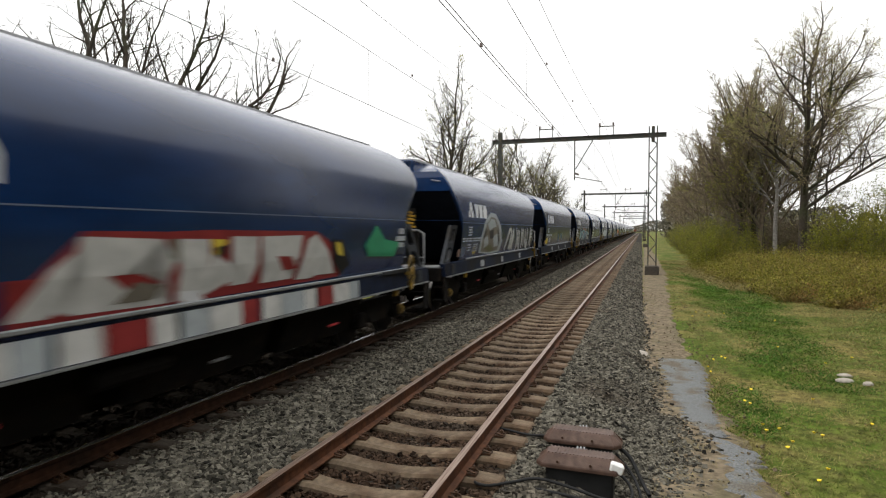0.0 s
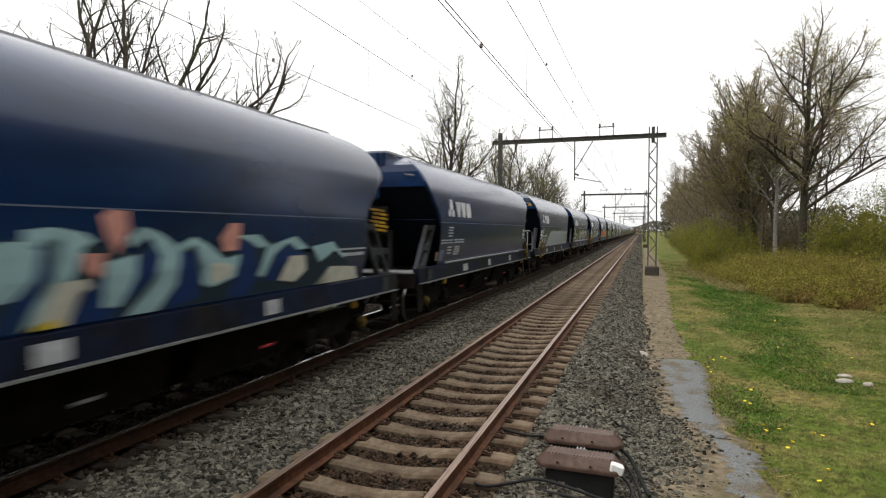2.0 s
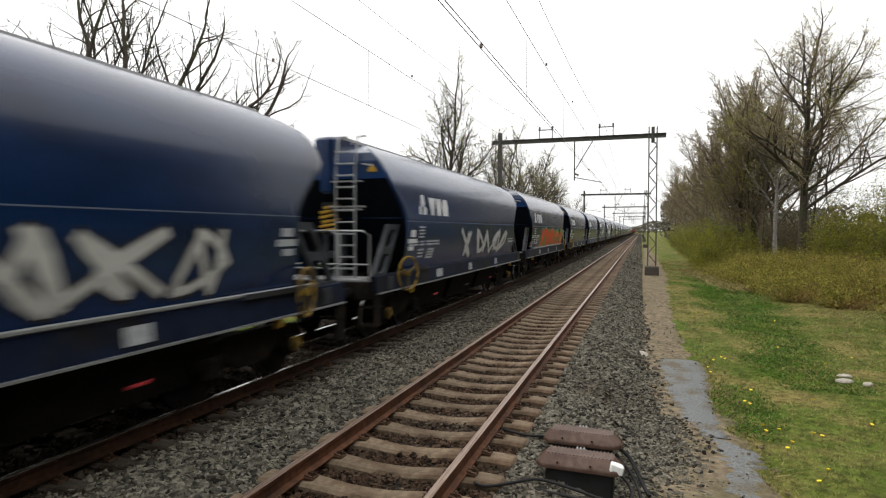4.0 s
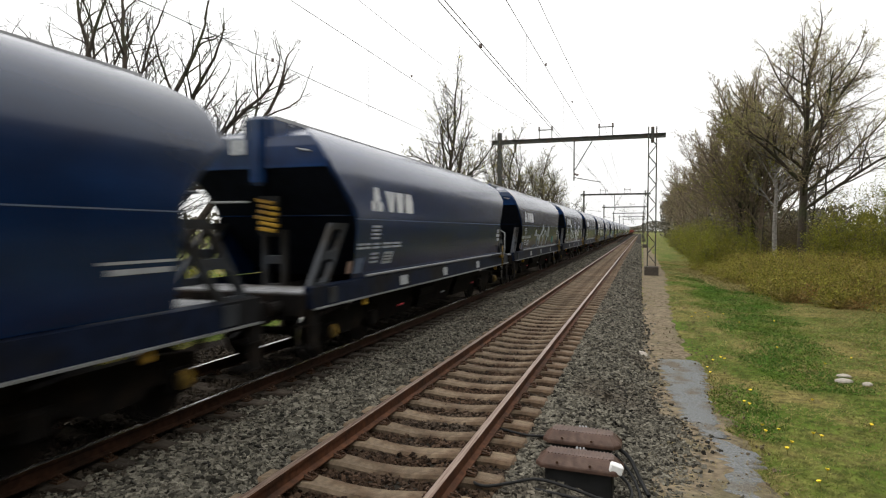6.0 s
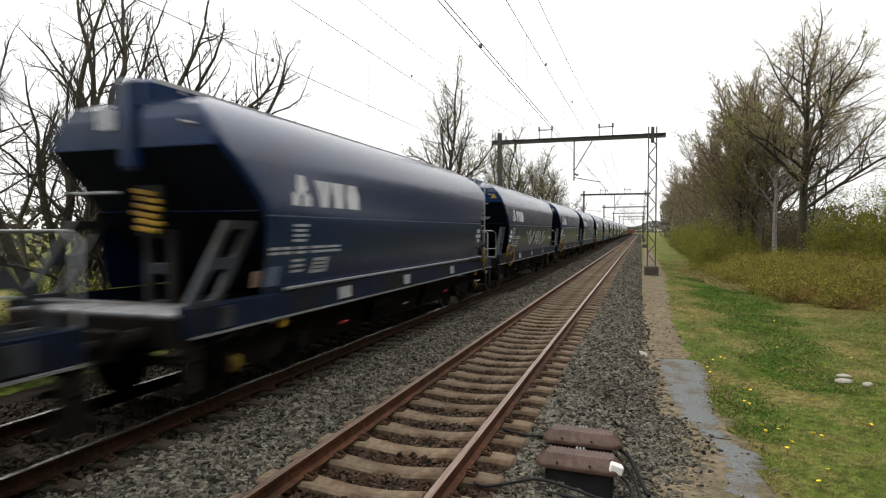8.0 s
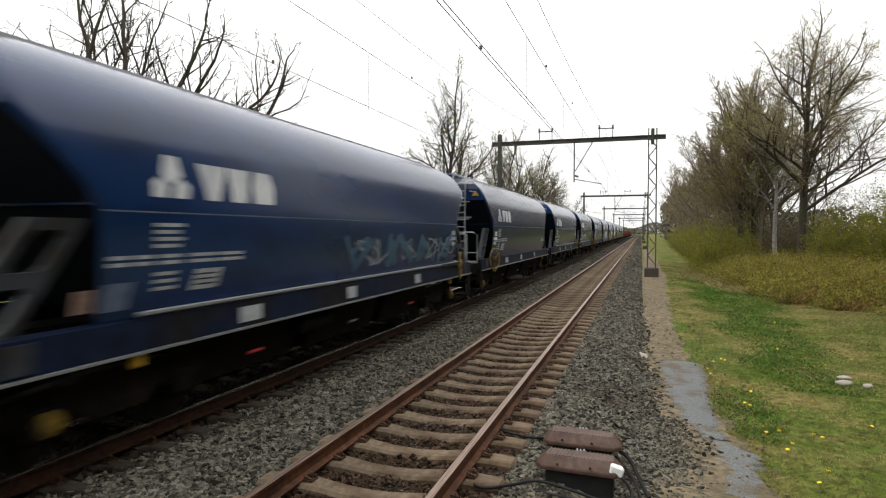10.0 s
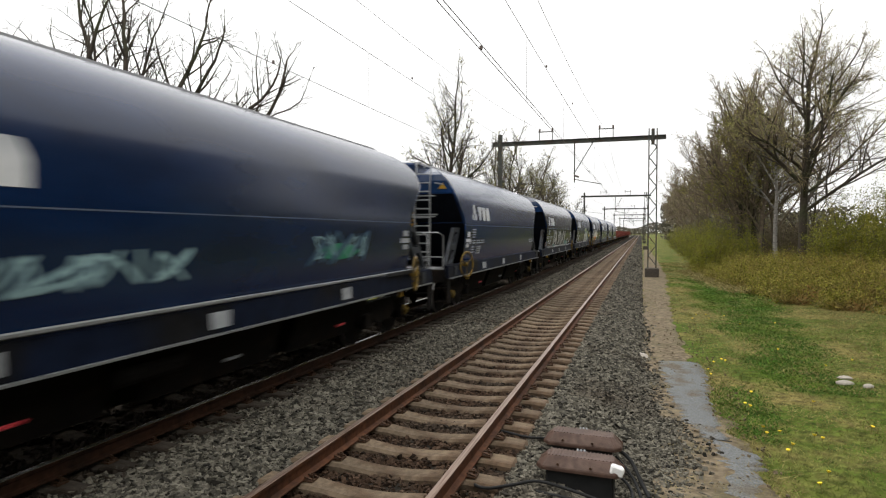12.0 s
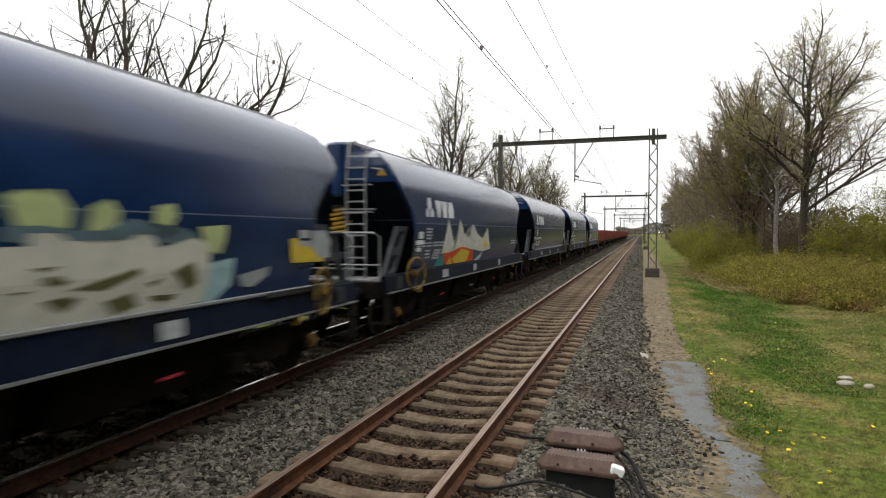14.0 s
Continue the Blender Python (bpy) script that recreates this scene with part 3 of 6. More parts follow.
def build_trees():
    oak = tree_meshes(41, 15.2, 0.27, M_BARK_DARK, first=0.36, kids=(16, 8, 7, 5), angle=(0.65, 1.0), ratio=(0.5, 0.64), wiggle=0.11, up=0.05, bend=0.06, twig=0.006, leaves=24000, leaf_size=0.034, twigs=M_TWIG)
    birch = tree_meshes(12, 14, 0.16, M_BIRCH, first=0.5, kids=(10, 6, 5, 3), angle=(0.4, 0.8), ratio=(0.36, 0.55), leaves=2500)
    slim_a = tree_meshes(13, 16, 0.17, M_BARK, first=0.3, kids=(13, 7, 6, 5), angle=(0.45, 0.9), ratio=(0.36, 0.56), leaves=1600, leaf_size=0.045, twigs=M_TWIG)
    slim_b = tree_meshes(14, 15, 0.15, M_BARK, first=0.28, kids=(13, 7, 6, 5), angle=(0.45, 0.9), ratio=(0.36, 0.56), leaves=2200, leaf_size=0.045, twigs=M_TWIG)
    open_c = tree_meshes(15, 14, 0.2, M_BARK_DARK, first=0.25, kids=(9, 6, 5, 4), angle=(0.5, 1.0), ratio=(0.4, 0.6), leaves=1500)
    green_d = tree_meshes(17, 14, 0.14, M_BARK, first=0.25, kids=(13, 7, 6, 5), angle=(0.5, 0.95), ratio=(0.38, 0.58), leaves=7000, leaf_size=0.045, leaf_mat=M_LEAF)
    stout = tree_meshes(18, 16, 0.3, M_BARK_DARK, first=0.35, kids=(13, 7, 6, 5), angle=(0.45, 0.9), ratio=(0.38, 0.58), leaves=2000, leaf_size=0.045, twigs=M_TWIG)
    plant_tree(green_d, 7.2, 47.5, "young tree in yellow-green first leaf", 40)
    plant_tree(green_d, 6.6, 51.5, "young tree in yellow-green first leaf", 200, 0.9)
    for x, y, rz in ((7.05, 48.5, 10), (8.0, 49.5, 120), (7.5, 53, 250)):
        plant_tree(stout, x, y, "stout dark-trunked woodland tree", rz, 0.95, "trees of the lineside wood")
    plant_tree(oak, 9.6, 43.0, "tall bare oak with brown spreading limbs", 60, 1.13)
    plant_tree(birch, 8.35, 44.5, "pale-barked birch beside the oak", 10)
    wood = [(7.7, 46, slim_a, 0.95), (7.3, 49, slim_b, 1.0), (8.8, 52, open_c, 1.15), (7.2, 54, slim_a, 1.0), (8.2, 58, slim_b, 1.15), (7.1, 62, slim_b, 1.0),
            (7.6, 68, slim_a, 1.05), (6.9, 74, slim_b, 0.98), (6.8, 80, slim_a, 0.98), (7.2, 87, slim_b, 1.05), (6.5, 94, slim_a, 0.9),
            (6.8, 103, slim_b, 0.98), (6.4, 114, slim_a, 0.9), (11, 57, slim_a, 1.05), (14.5, 62, open_c, 0.75), (6.8, 130, slim_b, 1.0), (9.6, 50, slim_b, 0.85), (12, 72, slim_a, 1.1), (6.2, 98, slim_a, 0.85)]
    for i, (x, y, ms, s) in enumerate(wood):
        plant_tree(ms, x, y, "slender woodland tree with brown buds just opening", i * 67, s, "trees of the lineside wood")
    # beyond the train
    big = tree_meshes(24, 15, 0.175, M_BARK_DARK, first=0.1, levels=4, kids=(6, 5, 4, 2), angle=(0.4, 0.9), ratio=(0.42, 0.6), wiggle=0.17, stems=9, twig=0.01, trunk_part=0.58, clear=(4.2, 4.2))
    bare = tree_meshes(25, 13.6, 0.18, M_BARK_DARK, first=0.3, kids=(13, 7, 5, 4), angle=(0.55, 1.0), ratio=(0.4, 0.58), wiggle=0.12, twig=0.009, leaves=1200)
    plant_tree(big, -13.4, 11.0, "many-stemmed bare tree beside the railway", 115, 0.84)
    plant_tree(big, -18.5, 9.6, "many-stemmed bare tree beside the railway", 250, 0.75)
    for i, (x, y, s) in enumerate([(-12.6, 40.0, 1.12), (-14.5, 50, 0.95), (-13.5, 57, 1.0), (-14.6, 66, 1.1), (-15, 76, 1.15), (-14, 84, 1.0), (-14.5, 92, 1.2), (-16, 99, 1.25), (-14.5, 106, 1.15), (-18, 120, 1.1), (-14, 135, 0.85)]):
        plant_tree(bare if i % 2 == 0 else open_c, x, y, "leafless tree behind the tracks", i * 83, s, "bare trees behind the tracks")
    bushes = [(4.3, 44, 2.2, 2.8, 5000), (4.6, 47, 2.4, 3.8, 5000), (5.6, 50, 2.8, 4.8, 6000), (4.6, 55, 2.8, 4.4, 5000), (6.6, 46, 2.8, 3.8, 6000), (5.0, 64, 3.2, 4.0, 5000), (5.0, 75, 3.2, 4.0, 4000), (5.4, 90, 3.6, 4.2, 4000), (5.6, 110, 4, 4.5, 4000),
              (11.8, 41, 3.6, 6.2, 11000), (13.6, 40, 3.8, 8.0, 11000), (10.2, 40, 2.8, 4.0, 7000), (15.8, 39, 4, 7.8, 10000), (12.6, 37, 3.4, 5.4, 9000), (17.5, 42, 4.4, 8.5, 9000), (14.8, 36.5, 3.4, 6.0, 9000),
              (19, 38, 4, 6, 5000), (16.8, 35, 3.4, 4.6, 6000)]
    for i, (x, y, w, h, n) in enumerate(bushes):
        plant_bush(100 + i, x, y, w, h, "bush with fresh yellow-green leaves", M_LEAF, int(n * 2.3), 0.042, clump=0.17)
    for i in range(34):
        x, y = 6.4 + (i * 2.63) % 13, 54 + i * 1.1
        plant_bush(160 + i, x, y, 4.2, 3.2 + (i * 0.77) % 1.8, "twiggy brown undergrowth of the wood", M_TWIGLEAF, 5000, 0.05)
    for i, (x, y, w, h) in enumerate([(-11.4, 5.2, 2.0, 1.2), (-11.8, 7.6, 2.2, 1.5), (-11.6, 10.2, 2.4, 1.9), (-11.6, 12, 2.6, 2.0), (-13, 15, 3, 2.0), (-12, 18.5, 3, 1.8), (-13, 24, 3, 2.2), (-12.6, 32, 3.4, 2.2), (-14.5, 12.5, 3.0, 2.0)]):
        plant_bush(140 + i, x, y, w, h, "green bush beyond the tracks", M_LEAF, 11000, 0.04)
    k = 0
    jit = random.Random(77)
    for y in np.arange(23.8, 45, 1.6):
        x0 = 4.6 + max(0.0, (27.2 - y)) * 0.95 if y < 34 else 4.6 - 0.11 * (y - 34)
        for x in np.arange(x0 + 0.5, min(x0 + 10, 16), 1.5):
            k += 1
            w = jit.uniform(1.7, 3.3)
            rise = min(1.0, 0.45 + 0.28 * (x - x0)) * min(1.0, 0.6 + 0.12 * (y - 23.8))
            plant_bush(200 + k, x + jit.uniform(-0.3, 0.7) + 0.16 * w, y + jit.uniform(-0.7, 0.7), w, jit.uniform(0.85, 1.75) * rise + 0.09 * (x - x0), "tangled bramble thicket with brown and olive leaves", M_BRAMBLE, 3300, 0.045, M_CANE, canes=40, clump=0.13)


def build_distance():
    rng = np.random.default_rng(5)
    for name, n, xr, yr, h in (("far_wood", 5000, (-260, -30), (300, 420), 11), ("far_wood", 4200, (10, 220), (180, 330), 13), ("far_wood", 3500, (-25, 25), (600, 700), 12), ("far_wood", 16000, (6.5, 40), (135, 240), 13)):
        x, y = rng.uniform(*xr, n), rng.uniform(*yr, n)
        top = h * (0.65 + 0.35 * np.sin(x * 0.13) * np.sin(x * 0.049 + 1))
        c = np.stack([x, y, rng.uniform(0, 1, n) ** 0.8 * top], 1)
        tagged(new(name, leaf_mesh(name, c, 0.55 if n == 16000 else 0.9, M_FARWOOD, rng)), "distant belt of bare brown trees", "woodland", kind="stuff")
    # unseen wood added beside and behind the viewpoint, darkening reflections and side light
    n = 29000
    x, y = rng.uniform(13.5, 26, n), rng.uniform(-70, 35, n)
    tagged(new("unseen_wood", leaf_mesh("unseen_wood", np.stack([x, y, rng.uniform(0, 1, n) ** 0.9 * 15 - 0.6], 1), 0.75, M_FARWOOD, rng)), "unseen brown wood added along the line", "woodland", kind="stuff")
    # added belt out of view, screening the low sky from the wagon ends
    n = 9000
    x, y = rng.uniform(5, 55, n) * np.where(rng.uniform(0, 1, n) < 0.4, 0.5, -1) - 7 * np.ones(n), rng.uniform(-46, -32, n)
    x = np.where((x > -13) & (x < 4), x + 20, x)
    tagged(new("unseen_wood", leaf_mesh("unseen_wood", np.stack([x, y, rng.uniform(0, 1, n) * 12 - 0.6], 1), 1.0, M_FARWOOD, rng)), "unseen brown wood added behind the viewpoint", "woodland", kind="stuff")
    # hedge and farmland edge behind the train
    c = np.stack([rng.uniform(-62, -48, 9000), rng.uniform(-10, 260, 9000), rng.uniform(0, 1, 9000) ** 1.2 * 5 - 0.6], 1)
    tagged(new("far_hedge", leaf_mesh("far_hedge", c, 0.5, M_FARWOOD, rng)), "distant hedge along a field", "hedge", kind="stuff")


# ---- the freight train ----
PITCH_W, HALF = 15.84, 6.63
# half cross-section of the hopper body: half width, height
PROFILE = [(1.37, 1.40), (1.45, 1.85), (1.49, 2.30), (1.495, 2.55), (1.492, 2.66), (1.483, 2.82), (1.465, 2.99), (1.45, 3.2), (1.41, 3.38), (1.34, 3.55), (1.225, 3.73), (1.05, 3.9), (0.84, 4.04), (0.6, 4.15), (0.32, 4.225), (0.0, 4.25)]


def half_width(z):
    for (w0, z0), (w1, z1) in zip(PROFILE, PROFILE[1:]):
        if z0 <= z <= z1:
            return w0 + (w1 - w0) * (z - z0) / (z1 - z0)
    return PROFILE[0][0] if z < 1.4 else 0.0


def end_set_back(z):
    """How far the body's end lies behind the hood at each height."""
    pts = [(1.4, 0.87), (2.5, 0.85), (2.62, 0.8), (2.8, 0.64), (3.0, 0.42), (3.2, 0.18), (3.38, 0.0), (3.86, 0.0), (3.98, 0.1), (4.1, 0.5), (4.25, 1.2)]
    for (z0, s0), (z1, s1) in zip(pts, pts[1:]):
        if z0 <= z <= z1:
            return s0 + (s1 - s0) * (z - z0) / (z1 - z0)
    return 1.2


def hull_mesh():
    prof = PROFILE + [(-w, z) for w, z in PROFILE[-2::-1]]
    prof = [(w, z) for w, z in prof]
    verts, faces = [], []
    stations = [0.0, 0.004, 0.012, 0.03, 0.2, 0.4, 0.6, 0.8, 0.97, 0.988, 0.996, 1.0]
    n = len(prof)
    for u in stations:
        for w, z in prof:
            e = HALF - end_set_back(z)
            inset = 0.025 if u in (0.0, 1.0) and z > 2.5 else 0.0
            verts.append((w * (1 - inset), -e + 2 * e * u, z - (0.03 if inset and z > 3.9 else 0)))
    for s in range(len(stations) - 1):
        for k in range(n - 1):
            faces.append((s * n + k, s * n + k + 1, (s + 1) * n + k + 1, (s + 1) * n + k))
    low = 3
    for s, flip in ((0, False), (len(stations) - 1, True)):
        for k in range(low, len(PROFILE) - 1):
            a, b = s * n + k, s * n + k + 1
            c, d = s * n + (n - 1 - k), s * n + (n - 2 - k)
            f = (a, b, d, c) if b != d else (a, b, c)
            faces.append(f if flip else f[::-1])
    me = mesh_from("hopper_body", verts, faces, M_NAVY, True)
    me.polygons.foreach_set("use_smooth", [i < (len(stations) - 1) * (n - 1) for i in range(len(me.polygons))])
    return me


def on_side(outline, offset, bm, slot, side=1):
    """Lays a flat outline (y, z) on the curved body side as paint of small thickness."""
    t = bmesh.new()
    f = t.faces.new([t.verts.new((0, y, z)) for y, z in outline])
    bmesh.ops.triangulate(t, faces=[f])
    zs = [z for _, z in outline]
    for _, z in PROFILE:
        if min(zs) < z < max(zs):
            bmesh.ops.bisect_plane(t, geom=t.verts[:] + t.edges[:] + t.faces[:], plane_co=(0, 0, z), plane_no=(0, 0, 1))
    t.normal_update()
    made = {v: bm.verts.new((side * (half_width(max(v.co.z, 1.4)) + offset), v.co.y, v.co.z)) for v in t.verts}
    for f in t.faces:
        vs = [made[v] for v in f.verts]
        if (f.normal.x > 0) != (side > 0):
            vs.reverse()
        try:
            bm.faces.new(vs).material_index = slot
        except ValueError:
            pass
    t.free()


def paint(name, layers, mats, parent, label=""):
    """layers: rows of outline, offset, material slot, on the camera's side of a wagon facing either way."""
    bm = bmesh.new()
    side = -1 if parent.get("turned") else 1
    for outline, off, slot in layers:
        pts = [(-y, z) for y, z in outline] if side < 0 else outline
        on_side(pts, off, bm, slot, side)
    me = bpy.data.meshes.new(name)
    bm.to_mesh(me)
    bm.free()
    for m in mats:
        me.materials.append(m)
    return part(name, me, None, parent, label)


def rect(y0, z0, y1, z1):
    return [(y0, z0), (y1, z0), (y1, z1), (y0, z1)]


def logo_layers(y):
    """White emblem and three plain blocks."""
    z = 2.66
    rows = [([(y + 0.0, z + 0.0), (y + 0.16, z + 0.0), (y + 0.2, z + 0.12), (y + 0.1, z + 0.22), (y + 0.0, z + 0.16)], 0.004, 0),
            ([(y + 0.28, z + 0.0), (y + 0.5, z + 0.0), (y + 0.54, z + 0.14), (y + 0.42, z + 0.22), (y + 0.3, z + 0.13)], 0.004, 0),
            ([(y + 0.13, z + 0.24), (y + 0.25, z + 0.14), (y + 0.42, z + 0.25), (y + 0.36, z + 0.46), (y + 0.17, z + 0.46)], 0.004, 0)]
    y += 0.68
    rows.append(([(y + 0.14, z), (y + 0.36, z), (y + 0.5, z + 0.42), (y, z + 0.42)], 0.004, 0))
    rows.append(([(y + 0.6, z), (y + 0.9, z), (y + 0.96, z + 0.42), (y + 0.54, z + 0.42)], 0.004, 0))
    rows.append(([(y + 1.06, z), (y + 1.48, z), (y + 1.5, z + 0.24), (y + 1.42, z + 0.42), (y + 1.1, z + 0.42), (y + 1.02, z + 0.22)], 0.004, 0))
    return rows


def marking_layers(y, big):
    """Bars and panels where the small lettering stands; y is the logo's start."""
    rows = []
    for k in range(4):
        rows.append((rect(y + 0.02, 2.12 + k * 0.075, y + 0.38 + 0.05 * (k % 2), 2.16 + k * 0.075), 0.004, 1))
    for y0, y1 in ((-0.55, -0.3), (-0.24, 0.0), (0.1, 0.42), (0.55, 1.0), (1.05, 1.5)):
        for k in range(2):
            rows.append((rect(y + y0, 1.94 + k * 0.07, y + y1, 1.98 + k * 0.07), 0.004, 1))
    for k in range(3):
        rows.append((rect(y + 0.03, 1.66 + k * 0.08, y + 0.36, 1.7 + k * 0.08), 0.004, 1))
    rows.append(([(y + 0.58, 1.62), (y + 1.06, 1.62), (y + 1.12, 1.86), (y + 0.66, 1.86)], 0.004, 1))
    for k in range(3):
        rows.append((rect(y + 0.66, 1.67 + k * 0.06, y + 1.02, 1.69 + k * 0.06), 0.0055, 2))
    if big:
        rows.append((rect(y - 0.5, 2.14, y - 0.2, 2.3), 0.004, 0))
        rows.append((rect(y - 0.64, 2.0, y - 0.12, 2.1), 0.0055, 0))
        rows.append((rect(y - 0.6, 1.84, y - 0.3, 1.93), 0.0055, 0))
    else:
        rows.append(([(y - 0.62, 1.5), (y - 0.28, 1.5), (y - 0.24, 1.78), (y - 0.58, 1.78)], 0.004, 3))
        rows.append((rect(y - 1.0 + 0.1, 1.52, y - 0.7, 1.74), 0.004, 4))
    return rows


M_LABEL_BLUE = mat("faded_blue_panel", (0.1, 0.13, 0.19), 0.5, vary=0.2, scale=8)
M_LABEL_RUST = mat("faded_placard", (0.22, 0.15, 0.12), 0.6, vary=0.3, scale=20)


def strut_bm(sign):
    """Slanted end strut cut by two rounded openings; sign -1: at the -y end."""
    bm = bmesh.new()
    top, bot, w = (-6.08, 2.42), (-6.9, 1.3), 0.6
    def at(u, v):
        return ((bot[0] + (top[0] - bot[0]) * u + w * (v - 0.5) * 1.0) , bot[1] + (top[1] - bot[1]) * u)
    pieces = [[(0, 0), (1, 0), (1, 0.2), (0, 0.2)], [(0, 0.8), (1, 0.8), (1, 1), (0, 1)], [(0, 0.2), (0.2, 0.2), (0.12, 0.3), (0.12, 0.7), (0.2, 0.8), (0, 0.8)],
              [(0.4, 0.2), (0.62, 0.2), (0.57, 0.3), (0.57, 0.7), (0.62, 0.8), (0.4, 0.8), (0.45, 0.7), (0.45, 0.3)], [(0.84, 0.2), (1, 0.2), (1, 0.8), (0.84, 0.8), (0.9, 0.7), (0.9, 0.3)]]
    for p in pieces:
        o = [at(*q) for q in p]
        add_prism(bm, o, 0.09, Matrix(((0, 0, 1, -0.045), (1, 0, 0, 0), (0, 1, 0, 0), (0, 0, 0, 1))))
    bmesh.ops.recalc_face_normals(bm, faces=bm.faces)
    if sign > 0:
        bmesh.ops.rotate(bm, verts=bm.verts, cent=(0, 0, 0), matrix=Matrix.Rotation(math.pi, 3, "Z"))
    return bm


def to_mesh(name, bm, material):
    bmesh.ops.recalc_face_normals(bm, faces=bm.faces)
    me = bpy.data.meshes.new(name)
    bm.to_mesh(me)
    bm.free()
    me.materials.append(material)
    return me


def wheel_meshes():
    disc = bmesh.new()
    bmesh.ops.create_cone(disc, cap_ends=True, segments=28, radius1=0.455, radius2=0.455, depth=0.1, matrix=pose(0, 0, 0, 0, 90, 0))
    bmesh.ops.create_cone(disc, cap_ends=True, segments=28, radius1=0.485, radius2=0.485, depth=0.03, matrix=pose(0, 0, 0, 0, 90, 0) @ pose(0, 0, -0.06))
    add_rod(disc, (-0.1, 0, 0), (0.16, 0, 0), 0.12, 12)
    tread = bmesh.new()
    bmesh.ops.create_cone(tread, cap_ends=True, segments=28, radius1=0.46, radius2=0.46, depth=0.06, matrix=pose(0, 0, 0, 0, 90, 0))
    return to_mesh("wheel_disc", disc, M_UNDER), to_mesh("tread", tread, M_TREAD)


def bogie_parts():
    frame_b = bmesh.new()
    for s in (-1, 1):
        add_prism(frame_b, [(-1.25, 0.62), (-0.6, 0.55), (-0.35, 0.38), (0.35, 0.38), (0.6, 0.55), (1.25, 0.62), (1.25, 0.78), (0.5, 0.86), (-0.5, 0.86), (-1.25, 0.78)], 0.14,
                  Matrix(((0, 0, 1, s * 1.0 - 0.07), (1, 0, 0, 0), (0, 1, 0, 0), (0, 0, 0, 1))))
        for y in (-0.9, 0.9):
            add_box(frame_b, (0.24, 0.34, 0.3), (s * 1.04, y, 0.5), bevel=0.04)
            for k in (-0.22, 0.22):
                add_rod(frame_b, (s * 1.03, y + k, 0.5), (s * 1.03, y + k, 0.76), 0.075, 8)
    add_box(frame_b, (2.0, 0.5, 0.25), (0, 0, 0.66))
    axle = bmesh.new()
    add_rod(axle, (-1.0, 0, 0), (1.0, 0, 0), 0.08, 10)
    cover = bmesh.new()
    add_rod(cover, (0, 0, 0), (0.07, 0, 0), 0.115, 14)
    add_rod(cover, (0.07, 0, 0), (0.11, 0, 0), 0.06, 10)
    shoe = bmesh.new()
    for s in (-1, 1):
        for y in (-1.42, -0.38, 0.38, 1.42):
            add_box(shoe, (0.1, 0.06, 0.34), (s * 0.75, y, 0.45))
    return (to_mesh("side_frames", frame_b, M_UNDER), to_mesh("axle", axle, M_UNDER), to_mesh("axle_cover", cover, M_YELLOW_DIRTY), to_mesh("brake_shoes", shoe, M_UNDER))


WHEELS, BOGIE = wheel_meshes(), bogie_parts()


def add_bogie(wagon, y):
    bog = part("bogie", BOGIE[0], None, wagon, "grimy two-axle bogie", pose(0, y, 0))
    for dy in (-0.9, 0.9):
        part("axle", BOGIE[1], None, bog, m=pose(0, dy, 0.46))
        for s in (-1, 1):
            part("wheel", WHEELS[0], None, bog, m=pose(s * 0.75, dy, 0.46, 0, 0, 0 if s > 0 else 180))
            part("wheel_tread", WHEELS[1], None, bog, "polished running surface", m=pose(s * 0.75, dy, 0.46))
    for s in (-1, 1):
        part("axle_cover", BOGIE[2], None, bog, "yellow axle box cover", pose(s * 1.16, 0.9 * (1 if y > 0 else -1), 0.52, 0, 0, 0 if s > 0 else 180))
    return bog


def add_buffers(wagon, half):
    for e in (-1, 1):
        for s in (-1, 1):
            b = bmesh.new()
            add_rod(b, (s * 0.875, e * half, 1.06), (s * 0.875, e * (half + 0.36), 1.06), 0.11, 12)
            add_rod(b, (s * 0.875, e * (half + 0.36), 1.06), (s * 0.875, e * (half + 0.58), 1.06), 0.07, 10)
            add_box(b, (0.44, 0.04, 0.34), (s * 0.875, e * (half + 0.6), 1.06), bevel=0.015)
            part("buffer", b, M_UNDER, wagon, "greasy steel buffer")
        h = bmesh.new()
        add_box(h, (0.1, 0.5, 0.12), (0, e * (half + 0.2), 1.0))
        add_box(h, (0.16, 0.3, 0.06), (0, e * (half + 0.48), 0.96), bevel=0.02)
        part("coupling", h, M_UNDER, wagon)
        hose = sweep([(0.3, e * half, 0.9), (0.32, e * (half + 0.25), 0.7), (0.3, e * (half + 0.45), 0.6), (0.28, e * (half + 0.6), 0.68)], 0.025, 6)
        part("brake_hose", mesh_from("brake_hose", *hose, M_BLACK), None, wagon)


